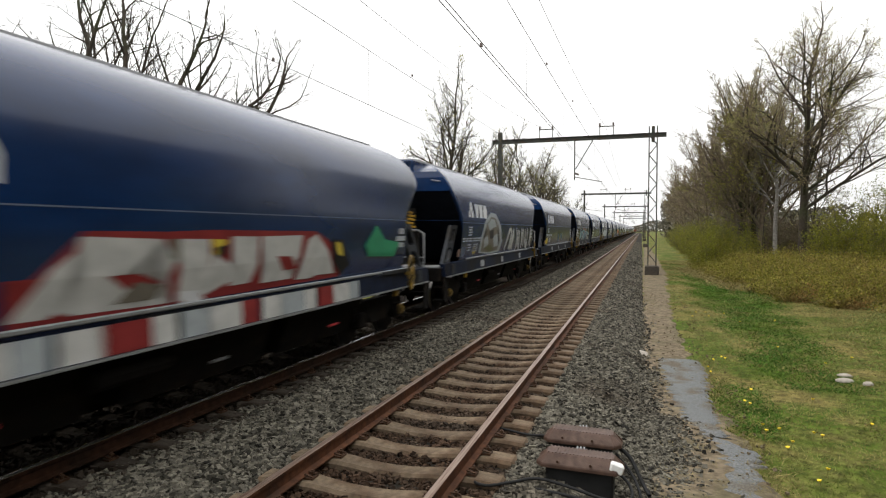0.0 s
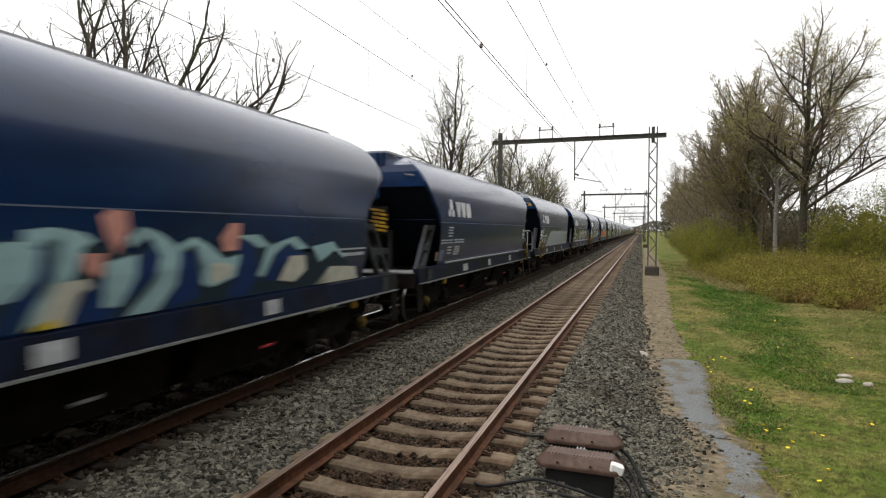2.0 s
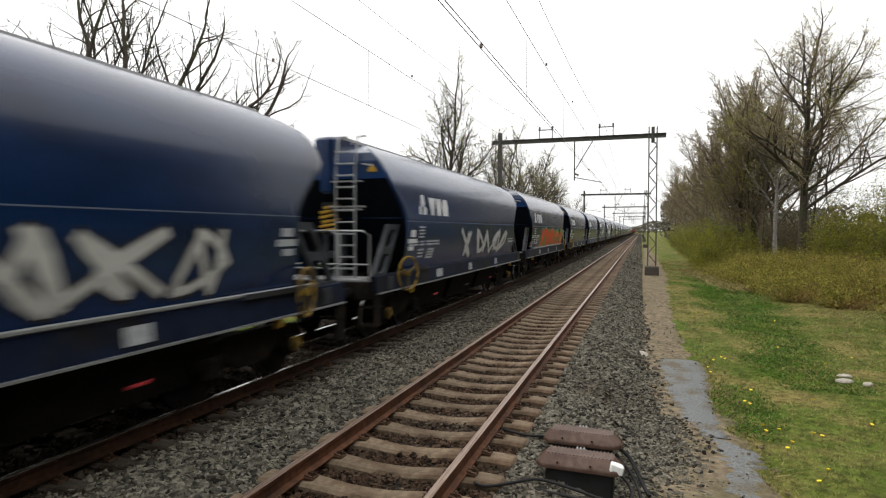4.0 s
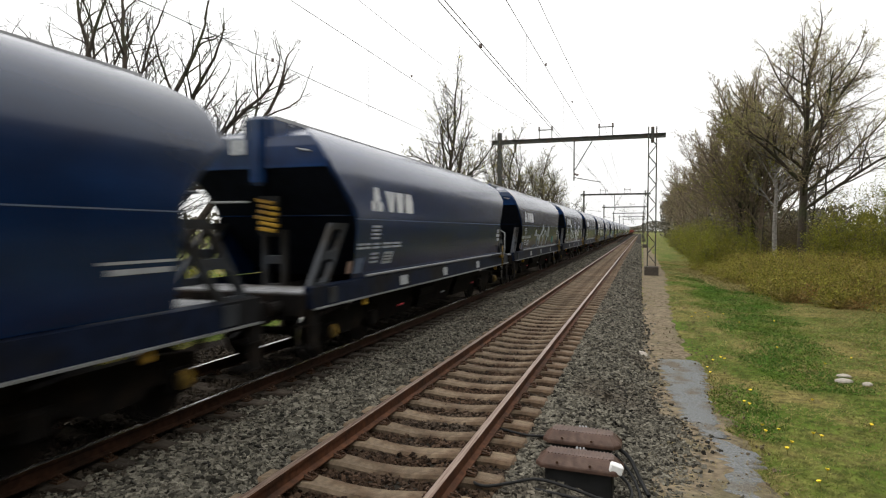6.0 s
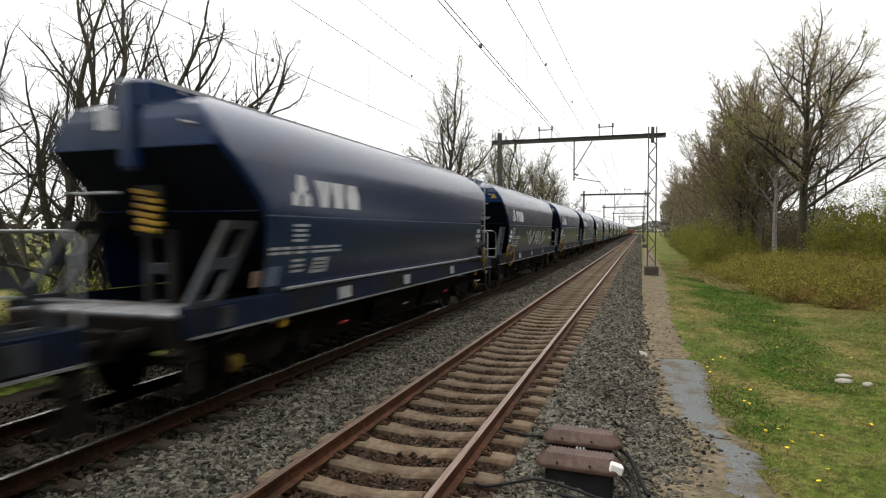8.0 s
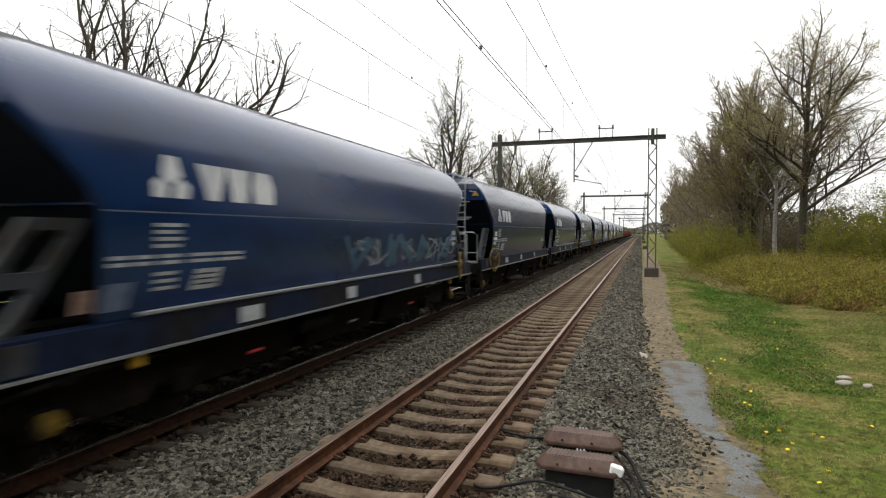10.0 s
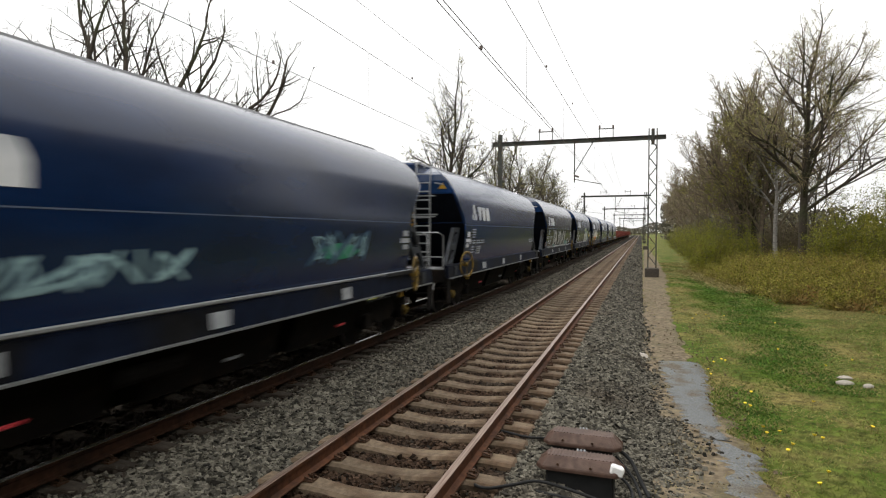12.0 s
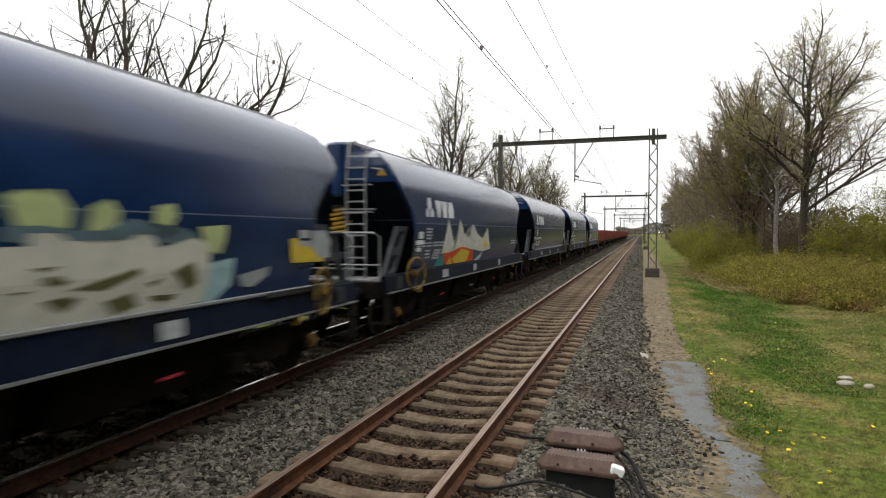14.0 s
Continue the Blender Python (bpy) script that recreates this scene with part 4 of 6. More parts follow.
def build_hopper_wagon():
    """Template: the ladder and platform end lies at +y, the plain end at -y."""
    w = thing("hopper_wagon", "navy blue covered hopper wagon with white markings", "freight wagon", "grain hopper wagons")
    part("hopper_body", hull_mesh(), None, w)
    for s in (-1, 1):
        bm = bmesh.new()
        on_side(rect(-5.75, 2.49, 5.75, 2.505), 0.004, bm, 0, s)
        part("weld_seam", to_mesh("weld_seam", bm, M_LABEL_BLUE), None, w, "thin pale horizontal seam")
        sill = bmesh.new()
        add_prism(sill, [(1.30, 1.40), (1.44, 1.38), (1.46, 1.06), (1.40, 1.04), (1.30, 1.10)], 14.5, Matrix(((s, 0, 0, 0), (0, 0, 1, -7.25), (0, 1, 0, 0), (0, 0, 0, 1))))
        sill_ob = part("side_sill", to_mesh("side_sill", sill, M_NAVY_FRAME), None, w)
        lip = box((0.05, 14.4, 0.025), (s * 1.475, 0, 1.045))
        part("sill_edge", lip, M_GREYWALK, sill_ob, "bright lower edge")
        for y, wd in ((-3.45, 0.46), (-0.55, 0.34), (2.75, 0.34)):
            part("sill_label", box((0.006, wd, 0.2), (s * 1.467, y * s, 1.22), (0, -2 * s, 0)), M_LABEL, sill_ob, "white data panel")
        for y in (-6.1, -5.3, 5.3, 6.1):
            part("lashing_bracket", box((0.1, 0.1, 0.16), (s * 1.42, y, 0.97), bevel=0.02), M_YELLOW if abs(y) < 5.5 else M_UNDER, sill_ob)
        for y in (-3.0, 0.0, 3.0):
            lever = rods([((s * 1.2, y - 0.14, 0.62), (s * 1.2, y + 0.14, 0.62))], 0.022)
            part("discharge_lever", lever, M_RED if y else M_GREYWALK, w, "red discharge lever" if y else "")
    part("ledge_pipe", rods([((1.45, -5.3, 1.44), (1.45, 6.3, 1.44))], 0.028), M_GREYWALK, w, "pale pipe along the side")
    rw = bmesh.new()
    for s in (-1, 1):
        add_box(rw, (0.04, 12.9, 0.06), (s * 0.28, 0, 4.25))
        for k in range(12):
            add_box(rw, (0.03, 0.05, 0.12), (s * 0.3, -6.0 + k * 12.0 / 11, 4.225))
    add_box(rw, (0.52, 12.9, 0.016), (0, 0, 4.276))
    part("roof_walkway", rw, M_WALKWAY, w, "galvanised roof walkway")
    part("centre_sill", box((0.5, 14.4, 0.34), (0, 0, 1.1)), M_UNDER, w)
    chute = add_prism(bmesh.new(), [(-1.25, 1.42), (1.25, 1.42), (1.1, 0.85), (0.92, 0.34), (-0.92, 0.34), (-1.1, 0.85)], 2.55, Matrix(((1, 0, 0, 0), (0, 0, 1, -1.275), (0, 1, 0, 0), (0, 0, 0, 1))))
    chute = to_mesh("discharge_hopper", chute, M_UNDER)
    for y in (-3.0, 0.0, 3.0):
        part("discharge_hopper", chute, None, w, "grimy shade-dark discharge hopper", pose(0, y, 0))
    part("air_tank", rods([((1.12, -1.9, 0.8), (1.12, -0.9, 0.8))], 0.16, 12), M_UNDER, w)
    for e in (-1, 1):
        sl = bmesh.new()
        a = [sl.verts.new((x, e * y, z)) for x, y, z in ((-1.47, 5.8, 2.52), (1.47, 5.8, 2.52), (1.3, 4.6, 1.38), (-1.3, 4.6, 1.38))]
        b = [sl.verts.new((x, e * (y - 0.06), z)) for x, y, z in ((-1.47, 5.8, 2.52), (1.47, 5.8, 2.52), (1.3, 4.6, 1.38), (-1.3, 4.6, 1.38))]
        sl.faces.new(a), sl.faces.new(b[::-1])
        for i in range(4):
            sl.faces.new((a[i], b[i], b[(i + 1) % 4], a[(i + 1) % 4]))
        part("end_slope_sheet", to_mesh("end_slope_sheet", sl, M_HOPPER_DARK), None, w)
        # Thin near-black sheet along the hull's own slope, holding the hood's shade
        liner = bmesh.new()
        q = [liner.verts.new((x, e * y, z)) for x, y, z in ((-1.37, 6.6, 3.38), (1.37, 6.6, 3.38), (1.42, 5.74, 2.54), (-1.42, 5.74, 2.54))]
        q2 = [liner.verts.new((v.co.x, v.co.y + e * 0.02, v.co.z - 0.02)) for v in q]
        liner.faces.new(q), liner.faces.new(q2[::-1])
        for i in range(4):
            liner.faces.new((q[i], q2[i], q2[(i + 1) % 4], q[(i + 1) % 4]))
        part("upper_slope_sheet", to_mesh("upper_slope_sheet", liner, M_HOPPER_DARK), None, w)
        part("end_post", box((0.3, 0.2, 1.2), (-0.02 * e, e * 6.61, 3.66), bevel=0.06), M_NAVY, w)
        part("hood_handle", rods([((-0.86 * e, e * 6.67, 3.66), (-1.1 * e, e * 6.67, 3.62))], 0.018), M_GREYWALK, w)
        part("roof_ridge", box((0.6, 1.6, 0.42), (0, e * 5.82, 4.05), bevel=0.05), M_NAVY, w)
        part("hood_lip", box((2.76, 0.06, 0.05), (0, e * 6.615, 3.385)), M_NAVY, w)
        for s in (-1, 1):
            part("end_strut", to_mesh("end_strut", strut_bm(e), M_GREYPAINT), None, w, "grey slanted strut with two openings", pose(s * 1.3, 0, 0))
        col = bmesh.new()
        for sx in (-0.2, 0.2):
            add_box(col, (0.11, 0.14, 1.1), (0.05 + sx, e * 6.15, 1.75), bevel=0.015)
        for zz, hh in ((1.26, 0.14), (1.76, 0.16), (2.24, 0.14)):
            add_box(col, (0.3, 0.13, hh), (0.05, e * 6.15, zz), bevel=0.015)
        part("centre_column", col, M_GREYPAINT, w, "grey upright frame with two openings")
        back = part("warning_panel", box((0.42, 0.06, 0.68), (0.05, e * 6.33, 2.56)), M_BLACK, w, "black panel crossed by yellow bars")
        for k in range(6):
            part("warning_bar", box((0.44 - 0.03 * abs(k - 2.5), 0.1, 0.06), (0.05 + 0.04 * math.sin(k * 2.2), e * 6.38, 2.3 + k * 0.1), (0, 9, 0), bevel=0.008), M_YELLOW, back)
        part("grab_rail", rods([((-0.95, e * 6.7, 2.78), (-0.12, e * 6.7, 2.78))], 0.022), M_GREYWALK, w)
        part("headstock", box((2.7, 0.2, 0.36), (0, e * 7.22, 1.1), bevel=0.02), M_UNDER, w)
        for k in range(4):
            part("deck_plank", box((2.75, 0.2, 0.03), (0, e * (6.4 + k * 0.25), 1.29)), M_DECK, w, "dull galvanised deck plank")
        for s in (-1, 1):
            stp = bmesh.new()
            add_box(stp, (0.34, 0.3, 0.03), (s * 1.28, e * 7.15, 0.42))
            add_box(stp, (0.03, 0.3, 0.62), (s * 1.42, e * 7.15, 0.73))
            add_box(stp, (0.34, 0.3, 0.03), (s * 1.28, e * 7.15, 0.78))
            part("corner_step", stp, M_UNDER, w)
            part("sign_plate", box((0.02, 0.28, 0.26), (s * 1.47, e * 6.6, 1.22)), M_GREYPAINT, w)
    # ladder end
    ladder = None
    for x in (-0.32, -0.76):
        v, f = sweep([(x, 6.8, 1.3), (x, 6.78, 3.5), (x, 6.66, 4.22), (x, 6.3, 4.3)], 0.026, 6)
        stile = part("ladder" if ladder is None else "stile", mesh_from("stile", v, f, M_GREYWALK, True), None, ladder or w, "grey steel end ladder" if ladder is None else "")
        ladder = ladder or stile
    rung = to_mesh("rung", rods([((-0.32, 6.79, 0), (-0.76, 6.79, 0))], 0.02), M_GREYWALK)
    brace = to_mesh("ladder_brace", rods([((-0.2, 6.74, 0), (-0.9, 6.74, 0))], 0.018), M_GREYWALK)
    for k in range(11):
        part("rung", rung, None, ladder, m=pose(0, 0, 1.5 + k * 0.24))
    for z in (2.72, 3.3):
        part("ladder_brace", brace, None, ladder, m=pose(0, 0, z))
    for s in (-1, 1):
        hr = sweep([(0, 7.3, 2.28), (s * 1.18, 7.3, 2.28), (s * 1.32, 7.3, 2.2), (s * 1.32, 7.3, 1.3)], 0.024, 6)
        part("platform_rail", mesh_from("platform_rail", *hr, M_GREYWALK, True), None, w, "grey tubular handrail")
        hr = sweep([(s * 0.2, 7.3, 1.62), (s * 1.32, 7.3, 1.62)], 0.018, 6)
        part("platform_rail", mesh_from("platform_rail", *hr, M_GREYWALK, True), None, w)
        hw = bmesh.new()
        ring = [(s * (1.56 - 0.08 * math.cos(a)), 5.85 + 0.36 * math.cos(a), 1.36 + 0.36 * math.sin(a)) for a in [2 * math.pi * k / 24 for k in range(25)]]
        v, f = sweep(ring, 0.028, 6)
        hb = part("handbrake_wheel", mesh_from("handbrake_wheel", v, f, M_YELLOW_DIRTY, True), None, w, "yellow handbrake wheel")
        sp = rods([((s * 1.55, 5.85, 1.36), (s * (1.56 - 0.075 * math.cos(a)), 5.85 + 0.33 * math.cos(a), 1.36 + 0.33 * math.sin(a))) for a in (0.5, 2.6, 4.7)], 0.016)
        add_rod(sp, (s * 1.42, 5.85, 1.36), (s * 1.6, 5.85, 1.36), 0.06, 10)
        part("spokes", sp, M_YELLOW_DIRTY, hb)
        part("guard_bar", box((0.03, 1.5, 0.07), (s * 1.5, 5.2, 1.42)), M_GREYPAINT, w)
    yt = add_prism(bmesh.new(), [(-0.12, 0), (0.12, 0), (0, 0.17)], 0.012, Matrix(((1, 0, 0, -1.08), (0, 0, 1, 6.64), (0, 1, 0, 3.5), (0, 0, 0, 1))))
    part("warning_triangle", to_mesh("warning_triangle", yt, M_YELLOW), None, w, "yellow warning triangle")
    part("end_plate", box((0.32, 0.02, 0.26), (-0.36, -6.65, 3.74)), M_LABEL, w, "pale rectangular plate")
    add_buffers(w, 7.3)
    for y in (-5.2, 5.2):
        add_bogie(w, y)
    for s, y0 in ((1, -5.12), (-1, -4.99)):
        w["turned"] = s < 0
        paint("emblem", logo_layers(y0), [M_LOGO], w, "white emblem and plain white blocks")
        paint("markings", marking_layers(y0, s < 0), [M_LOGO, M_LABEL, M_NAVY_FRAME, M_LABEL_BLUE, M_LABEL_RUST], w, "rows of small white markings")
        rear = [(rect(4.7, 1.95, 5.7, 1.98), 0.004, 0), (rect(4.8, 1.84, 5.65, 1.9), 0.004, 0)] if s < 0 else [(rect(5.3, 2.2, 5.6, 2.32), 0.004, 0), (rect(5.2, 2.06, 5.7, 2.16), 0.004, 0), (rect(5.35, 1.92, 5.65, 2.02), 0.004, 0)]
        paint("rear_markings", rear, [M_LABEL], w)
    return w


def build_open_wagon():
    w = thing("open_wagon", "rust-red open freight wagon with ribbed sides", "freight wagon", "red open wagons")
    for s in (-1, 1):
        side = box((0.08, 12.6, 1.35), (s * 1.4, 0, 1.85))
        so = part("side_wall", side, M_REDWAGON, w)
        for k in range(9):
            part("rib", box((0.1, 0.12, 1.35), (s * 1.47, -6.0 + k * 1.5, 1.85)), M_REDWAGON, so)
        part("side_sill", box((0.14, 13.0, 0.24), (s * 1.36, 0, 1.1)), M_UNDER, w)
    for e in (-1, 1):
        part("end_wall", box((2.8, 0.08, 1.4), (0, e * 6.3, 1.87)), M_REDWAGON, w)
    part("floor_plate", box((2.75, 12.6, 0.1), (0, 0, 1.16)), M_UNDER, w)
    add_buffers(w, 6.5)
    for y in (-4.4, 4.4):
        add_bogie(w, y)
    return w


# ---- graffiti ----
def spray(name, rgb, rough=0.5):
    return mat(name, rgb, rough, vary=0.15, scale=5)


P_WHITE, P_RED, P_BLACK = spray("spray_white", (0.44, 0.44, 0.42)), spray("spray_red", (0.2, 0.022, 0.022)), spray("spray_black", (0.01, 0.01, 0.012))
P_GREY, P_TEAL, P_PINK = spray("spray_silver", (0.3, 0.33, 0.34)), spray("spray_teal", (0.03, 0.2, 0.19)), spray("spray_pink", (0.5, 0.24, 0.2))
P_ORANGE, P_GREEN, P_YELLOW = spray("spray_orange", (0.55, 0.06, 0.012)), spray("spray_green", (0.03, 0.24, 0.12)), spray("spray_yellow", (0.55, 0.42, 0.05))
P_ICE, P_CREAM, P_OLIVE = spray("spray_ice_blue", (0.28, 0.43, 0.46)), spray("spray_cream", (0.5, 0.5, 0.43)), spray("spray_olive", (0.1, 0.1, 0.045))
P_SLATE = spray("spray_slate_blue", (0.09, 0.14, 0.16))
P_MOSS = spray("spray_moss", (0.17, 0.14, 0.03))
P_STEEL = spray("spray_dark_steel", (0.014, 0.03, 0.045))
P_DEEP = spray("spray_deep_blue", (0.008, 0.03, 0.11))
P_LIME = spray("spray_pale_lime", (0.36, 0.42, 0.2))
P_HAZE, P_BROWN = spray("spray_thin_blue", (0.05, 0.1, 0.15)), spray("spray_brown_grey", (0.14, 0.125, 0.1))


def smooth_path(pts, n=6):
    P = [Vector(p) for p in pts]
    out = []
    for i in range(len(P) - 1):
        a, b, c, d = P[max(i - 1, 0)], P[i], P[i + 1], P[min(i + 2, len(P) - 1)]
        for k in range(n):
            t = k / n
            out.append(0.5 * (2 * b + (c - a) * t + (2 * a - 5 * b + 4 * c - d) * t * t + (3 * b - a - 3 * c + d) * t ** 3))
    return out + [P[-1]]


def blob(rng, cy, cz, w, h, n=12, rough=0.16):
    return [(cy + math.cos(a) * w / 2 * (1 + rng.uniform(-rough, rough)), cz + math.sin(a) * h / 2 * (1 + rng.uniform(-rough, rough))) for a in [2 * math.pi * k / n for k in range(n)]]


def stroke(p, q, w):
    d = Vector((q[0] - p[0], q[1] - p[1]))
    n = Vector((-d.y, d.x)).normalized() * w / 2
    d = d.normalized() * w * 0.3
    return [(p[0] - d.x + n.x, p[1] - d.y + n.y), (p[0] - d.x - n.x, p[1] - d.y - n.y), (q[0] + d.x - n.x, q[1] + d.y - n.y), (q[0] + d.x + n.x, q[1] + d.y + n.y)]


def lettering(rng, y0, y1, z0, z1, count, w, fill, edge=None, grow_by=0.09, lean=0.1, jag=0.15):
    """Sprayed abstract loops and hooks in a row, with an outline layer beneath."""
    rows, step, k = [], (y1 - y0) / count, 0
    for i in range(count):
        n = 5
        cells = [(rng.uniform(-0.1, 1.1), (rng.uniform(0, jag) if (j + i) % 2 else rng.uniform(1 - jag, 1))) for j in range(n)]
        cells.insert(2, (rng.uniform(0.2, 1.2), rng.uniform(0.35, 0.65)))
        pts = [(y0 + step * (i + c[0]) + lean * c[1], z0 + (z1 - z0) * c[1], 0) for c in cells]
        line = smooth_path(pts, 3)
        ww = w * rng.uniform(0.8, 1.25)
        for p, q in zip(line, line[1:]):
            if (q - p).length < 0.01:
                continue
            k += 1
            p2, q2 = (p.x, max(p.y, 1.42)), (q.x, max(q.y, 1.42))
            if abs(p2[0] - q2[0]) + abs(p2[1] - q2[1]) < 0.012:
                continue
            rows.append((stroke(p2, q2, ww), 0.009 + 0.00012 * k, fill))
            if edge is not None:
                rows.append((stroke(p2, q2, ww + grow_by), 0.0045 + 0.00002 * k, edge))
    return rows


def graffiti_for(n):
    r = random.Random(900 + n)
    if n == -1:
        mats = [P_WHITE, P_RED, P_YELLOW, P_BLACK, P_GREEN, P_BROWN, M_LOGO]
        rows = []
        rows.append(([(-2.93, 1.87), (-2.65, 1.87), (-2.29, 2.18), (-2.18, 2.28), (-1.14, 2.27), (-0.51, 2.29), (1.96, 2.27), (2.74, 1.98), (2.87, 1.49), (-1.04, 1.46), (-2.88, 1.42)], 0.0030, 1))
        rows.append(([(-2.85, 1.51), (-2.49, 1.94), (-2.2, 2.12), (-2.16, 1.9), (-2.35, 1.59), (-2.5, 1.5)], 0.0042, 0))
        rows.append(([(-2.22, 2.23), (-1.21, 2.19), (-1.03, 1.95), (-1.12, 1.75), (-1.74, 1.83), (-1.64, 1.65), (-1.34, 1.62), (-1.04, 1.48), (-2.23, 1.5), (-2.4, 1.54), (-2.15, 1.86)], 0.0054, 0))
        rows.append(([(-0.98, 2.19), (-0.5, 2.18), (-0.46, 1.97), (-0.54, 1.67), (-0.6, 1.49), (-0.96, 1.49), (-0.93, 1.83)], 0.0066, 0))
        rows.append(([(-0.41, 2.01), (-0.06, 1.85), (-0.07, 1.64), (-0.49, 1.51), (-0.61, 1.58)], 0.0078, 0))
        rows.append(([(-0.09, 2.21), (0.47, 2.2), (0.48, 1.82), (0.34, 1.59), (-0.06, 1.58), (0.03, 1.84)], 0.0090, 0))
        rows.append(([(0.53, 2.2), (1.55, 2.21), (1.51, 1.89), (1.08, 1.79), (1.36, 1.57), (0.6, 1.56), (0.67, 1.81)], 0.0102, 0))
        rows.append(([(1.72, 2.14), (1.96, 2.23), (2.36, 1.95), (2.65, 1.56), (2.09, 1.57), (1.85, 1.53), (1.47, 1.54), (1.65, 1.84)], 0.0114, 0))
        rows.append(([(-1.91, 1.84), (-1.53, 1.84), (-1.21, 1.73), (-1.34, 1.62), (-1.65, 1.68)], 0.0126, 1))
        rows.append(([(-1.8, 1.55), (-1.55, 1.76), (-1.16, 1.69), (-1.3, 1.55)], 0.0138, 5))
        rows.append(([(0.92, 1.92), (1.28, 1.9), (1.43, 1.72), (1.11, 1.7)], 0.0150, 1))
        rows.append(([(-1.13, 2.19), (-0.98, 2.19), (-0.96, 1.9), (-1.11, 2.0)], 0.0162, 5))
        rows.append(([(-0.46, 2.18), (-0.2, 2.17), (-0.2, 2.0), (-0.41, 1.99)], 0.0174, 2))
        rows.append(([(-0.39, 2.07), (-0.17, 2.12), (-0.2, 2.0), (-0.32, 1.95)], 0.0186, 3))
        rows.append(([(2.43, 2.13), (2.82, 2.13), (3.2, 1.67), (2.86, 1.54), (2.56, 1.75)], 0.0198, 3))
        rows.append(([(2.57, 2.1), (2.77, 2.06), (2.89, 1.83), (2.68, 1.89)], 0.0210, 2))
        rows.append(([(3.72, 2.01), (4.16, 2.38), (4.6, 2.1), (5.35, 2.03), (5.13, 1.74), (3.89, 1.79)], 0.0222, 4))
        # bright patch: a placard's glare put in as white paint
        rows.append(([(-0.98, 1.6), (-0.61, 1.58), (-0.5, 1.45), (-0.86, 1.44)], 0.0234, 6))
        return mats, rows, "large white and red bubble-letter graffiti"
    if n == 0:
        rows = []
        rows.append(([(-3.7, 1.55), (-3.62, 2.07), (-3.2, 2.57), (-2.39, 2.88), (-1.63, 2.84), (-0.94, 2.46), (-0.57, 1.88), (-0.76, 1.5), (-2.27, 1.47)], 0.0030, 0))
        rows.append(([(-3.49, 1.59), (-3.4, 2.02), (-3.02, 2.46), (-2.34, 2.74), (-1.73, 2.69), (-1.22, 2.36), (-0.91, 1.9), (-1.16, 1.58), (-2.29, 1.53)], 0.0036, 1))
        rows.append(([(-2.83, 2.47), (-2.41, 2.66), (-1.89, 2.64), (-1.57, 2.4), (-2.13, 2.36), (-2.55, 2.26)], 0.0042, 0))
        rows.append(([(-3.28, 1.98), (-2.8, 2.12), (-2.63, 1.8), (-3.11, 1.68)], 0.0048, 0))
        rows.append(([(-2.02, 2.06), (-1.29, 2.18), (-1.11, 1.72), (-1.79, 1.69)], 0.0054, 0))
        rows.append(([(-3.11, 1.68), (-2.35, 1.79), (-1.69, 1.61), (-2.29, 1.53)], 0.0060, 2))
        rows.append(([(-2.62, 2.24), (-2.05, 2.32), (-1.91, 2.02), (-2.38, 1.97)], 0.0066, 4))
        rows.append(([(-1.48, 2.32), (-1.27, 2.27), (-1.03, 1.9), (-1.13, 1.72)], 0.0072, 4))
        rows.append(([(-3.34, 2.06), (-3.08, 2.35), (-2.92, 2.28), (-3.21, 1.97)], 0.0078, 4))
        rows += lettering(r, 0.0, 5.4, 1.5, 2.35, 6, 0.12, 3, 4, 0.1)
        rows += [(blob(r, -4.3, 1.68, 0.35, 0.3), 0.004, 5)]
        return [P_GREY, P_BROWN, P_OLIVE, P_WHITE, P_BLACK, P_YELLOW], rows, "grey dome-shaped and white letter graffiti"
    if n == 1:
        rows = [(blob(r, -5.35, 1.66, 0.75, 0.36, 14, 0.3), 0.0062, 0), (blob(r, -0.6, 1.85, 0.5, 0.5), 0.004, 1), (blob(r, 0.5, 1.95, 0.8, 0.3, 12, 0.3), 0.004, 1), (blob(r, 1.0, 1.75, 0.3, 0.25), 0.0045, 1)]
        return [P_YELLOW, P_HAZE], rows, "yellow blot and scrubbed-off graffiti"
    if n == 2:
        rows = []
        rows.append(([(-1.59, 2.06), (-0.98, 2.2), (-0.65, 2.26), (-0.35, 2.23), (0.38, 2.04), (0.65, 2.21), (1.37, 2.04), (2.27, 2.2), (3.67, 1.96), (4.84, 1.86), (5.48, 1.42), (1.93, 1.42), (0.87, 1.42), (-0.3, 1.42), (-1.55, 1.42)], 0.0030, 2))
        rows.append(([(-0.65, 2.26), (-0.35, 2.23), (-0.5, 1.85), (-0.86, 1.42), (-1.09, 1.42), (-0.93, 1.5)], 0.0042, 0))
        rows.append(([(-0.32, 1.74), (0.39, 1.96), (0.65, 2.21), (0.73, 1.87), (0.09, 1.42), (-0.3, 1.42)], 0.0054, 0))
        rows.append(([(0.92, 2.05), (1.37, 2.04), (1.33, 1.49), (0.87, 1.42)], 0.0066, 0))
        rows.append(([(1.98, 2.15), (2.27, 2.2), (2.46, 1.66), (2.29, 1.42), (1.92, 1.44)], 0.0078, 0))
        rows.append(([(2.82, 1.99), (3.35, 2.13), (3.57, 1.91), (3.03, 1.78), (2.9, 1.58), (2.6, 1.6)], 0.0090, 0))
        rows.append(([(-1.53, 2.03), (-1.29, 2.1), (-1.29, 1.67), (-1.49, 1.49)], 0.0102, 0))
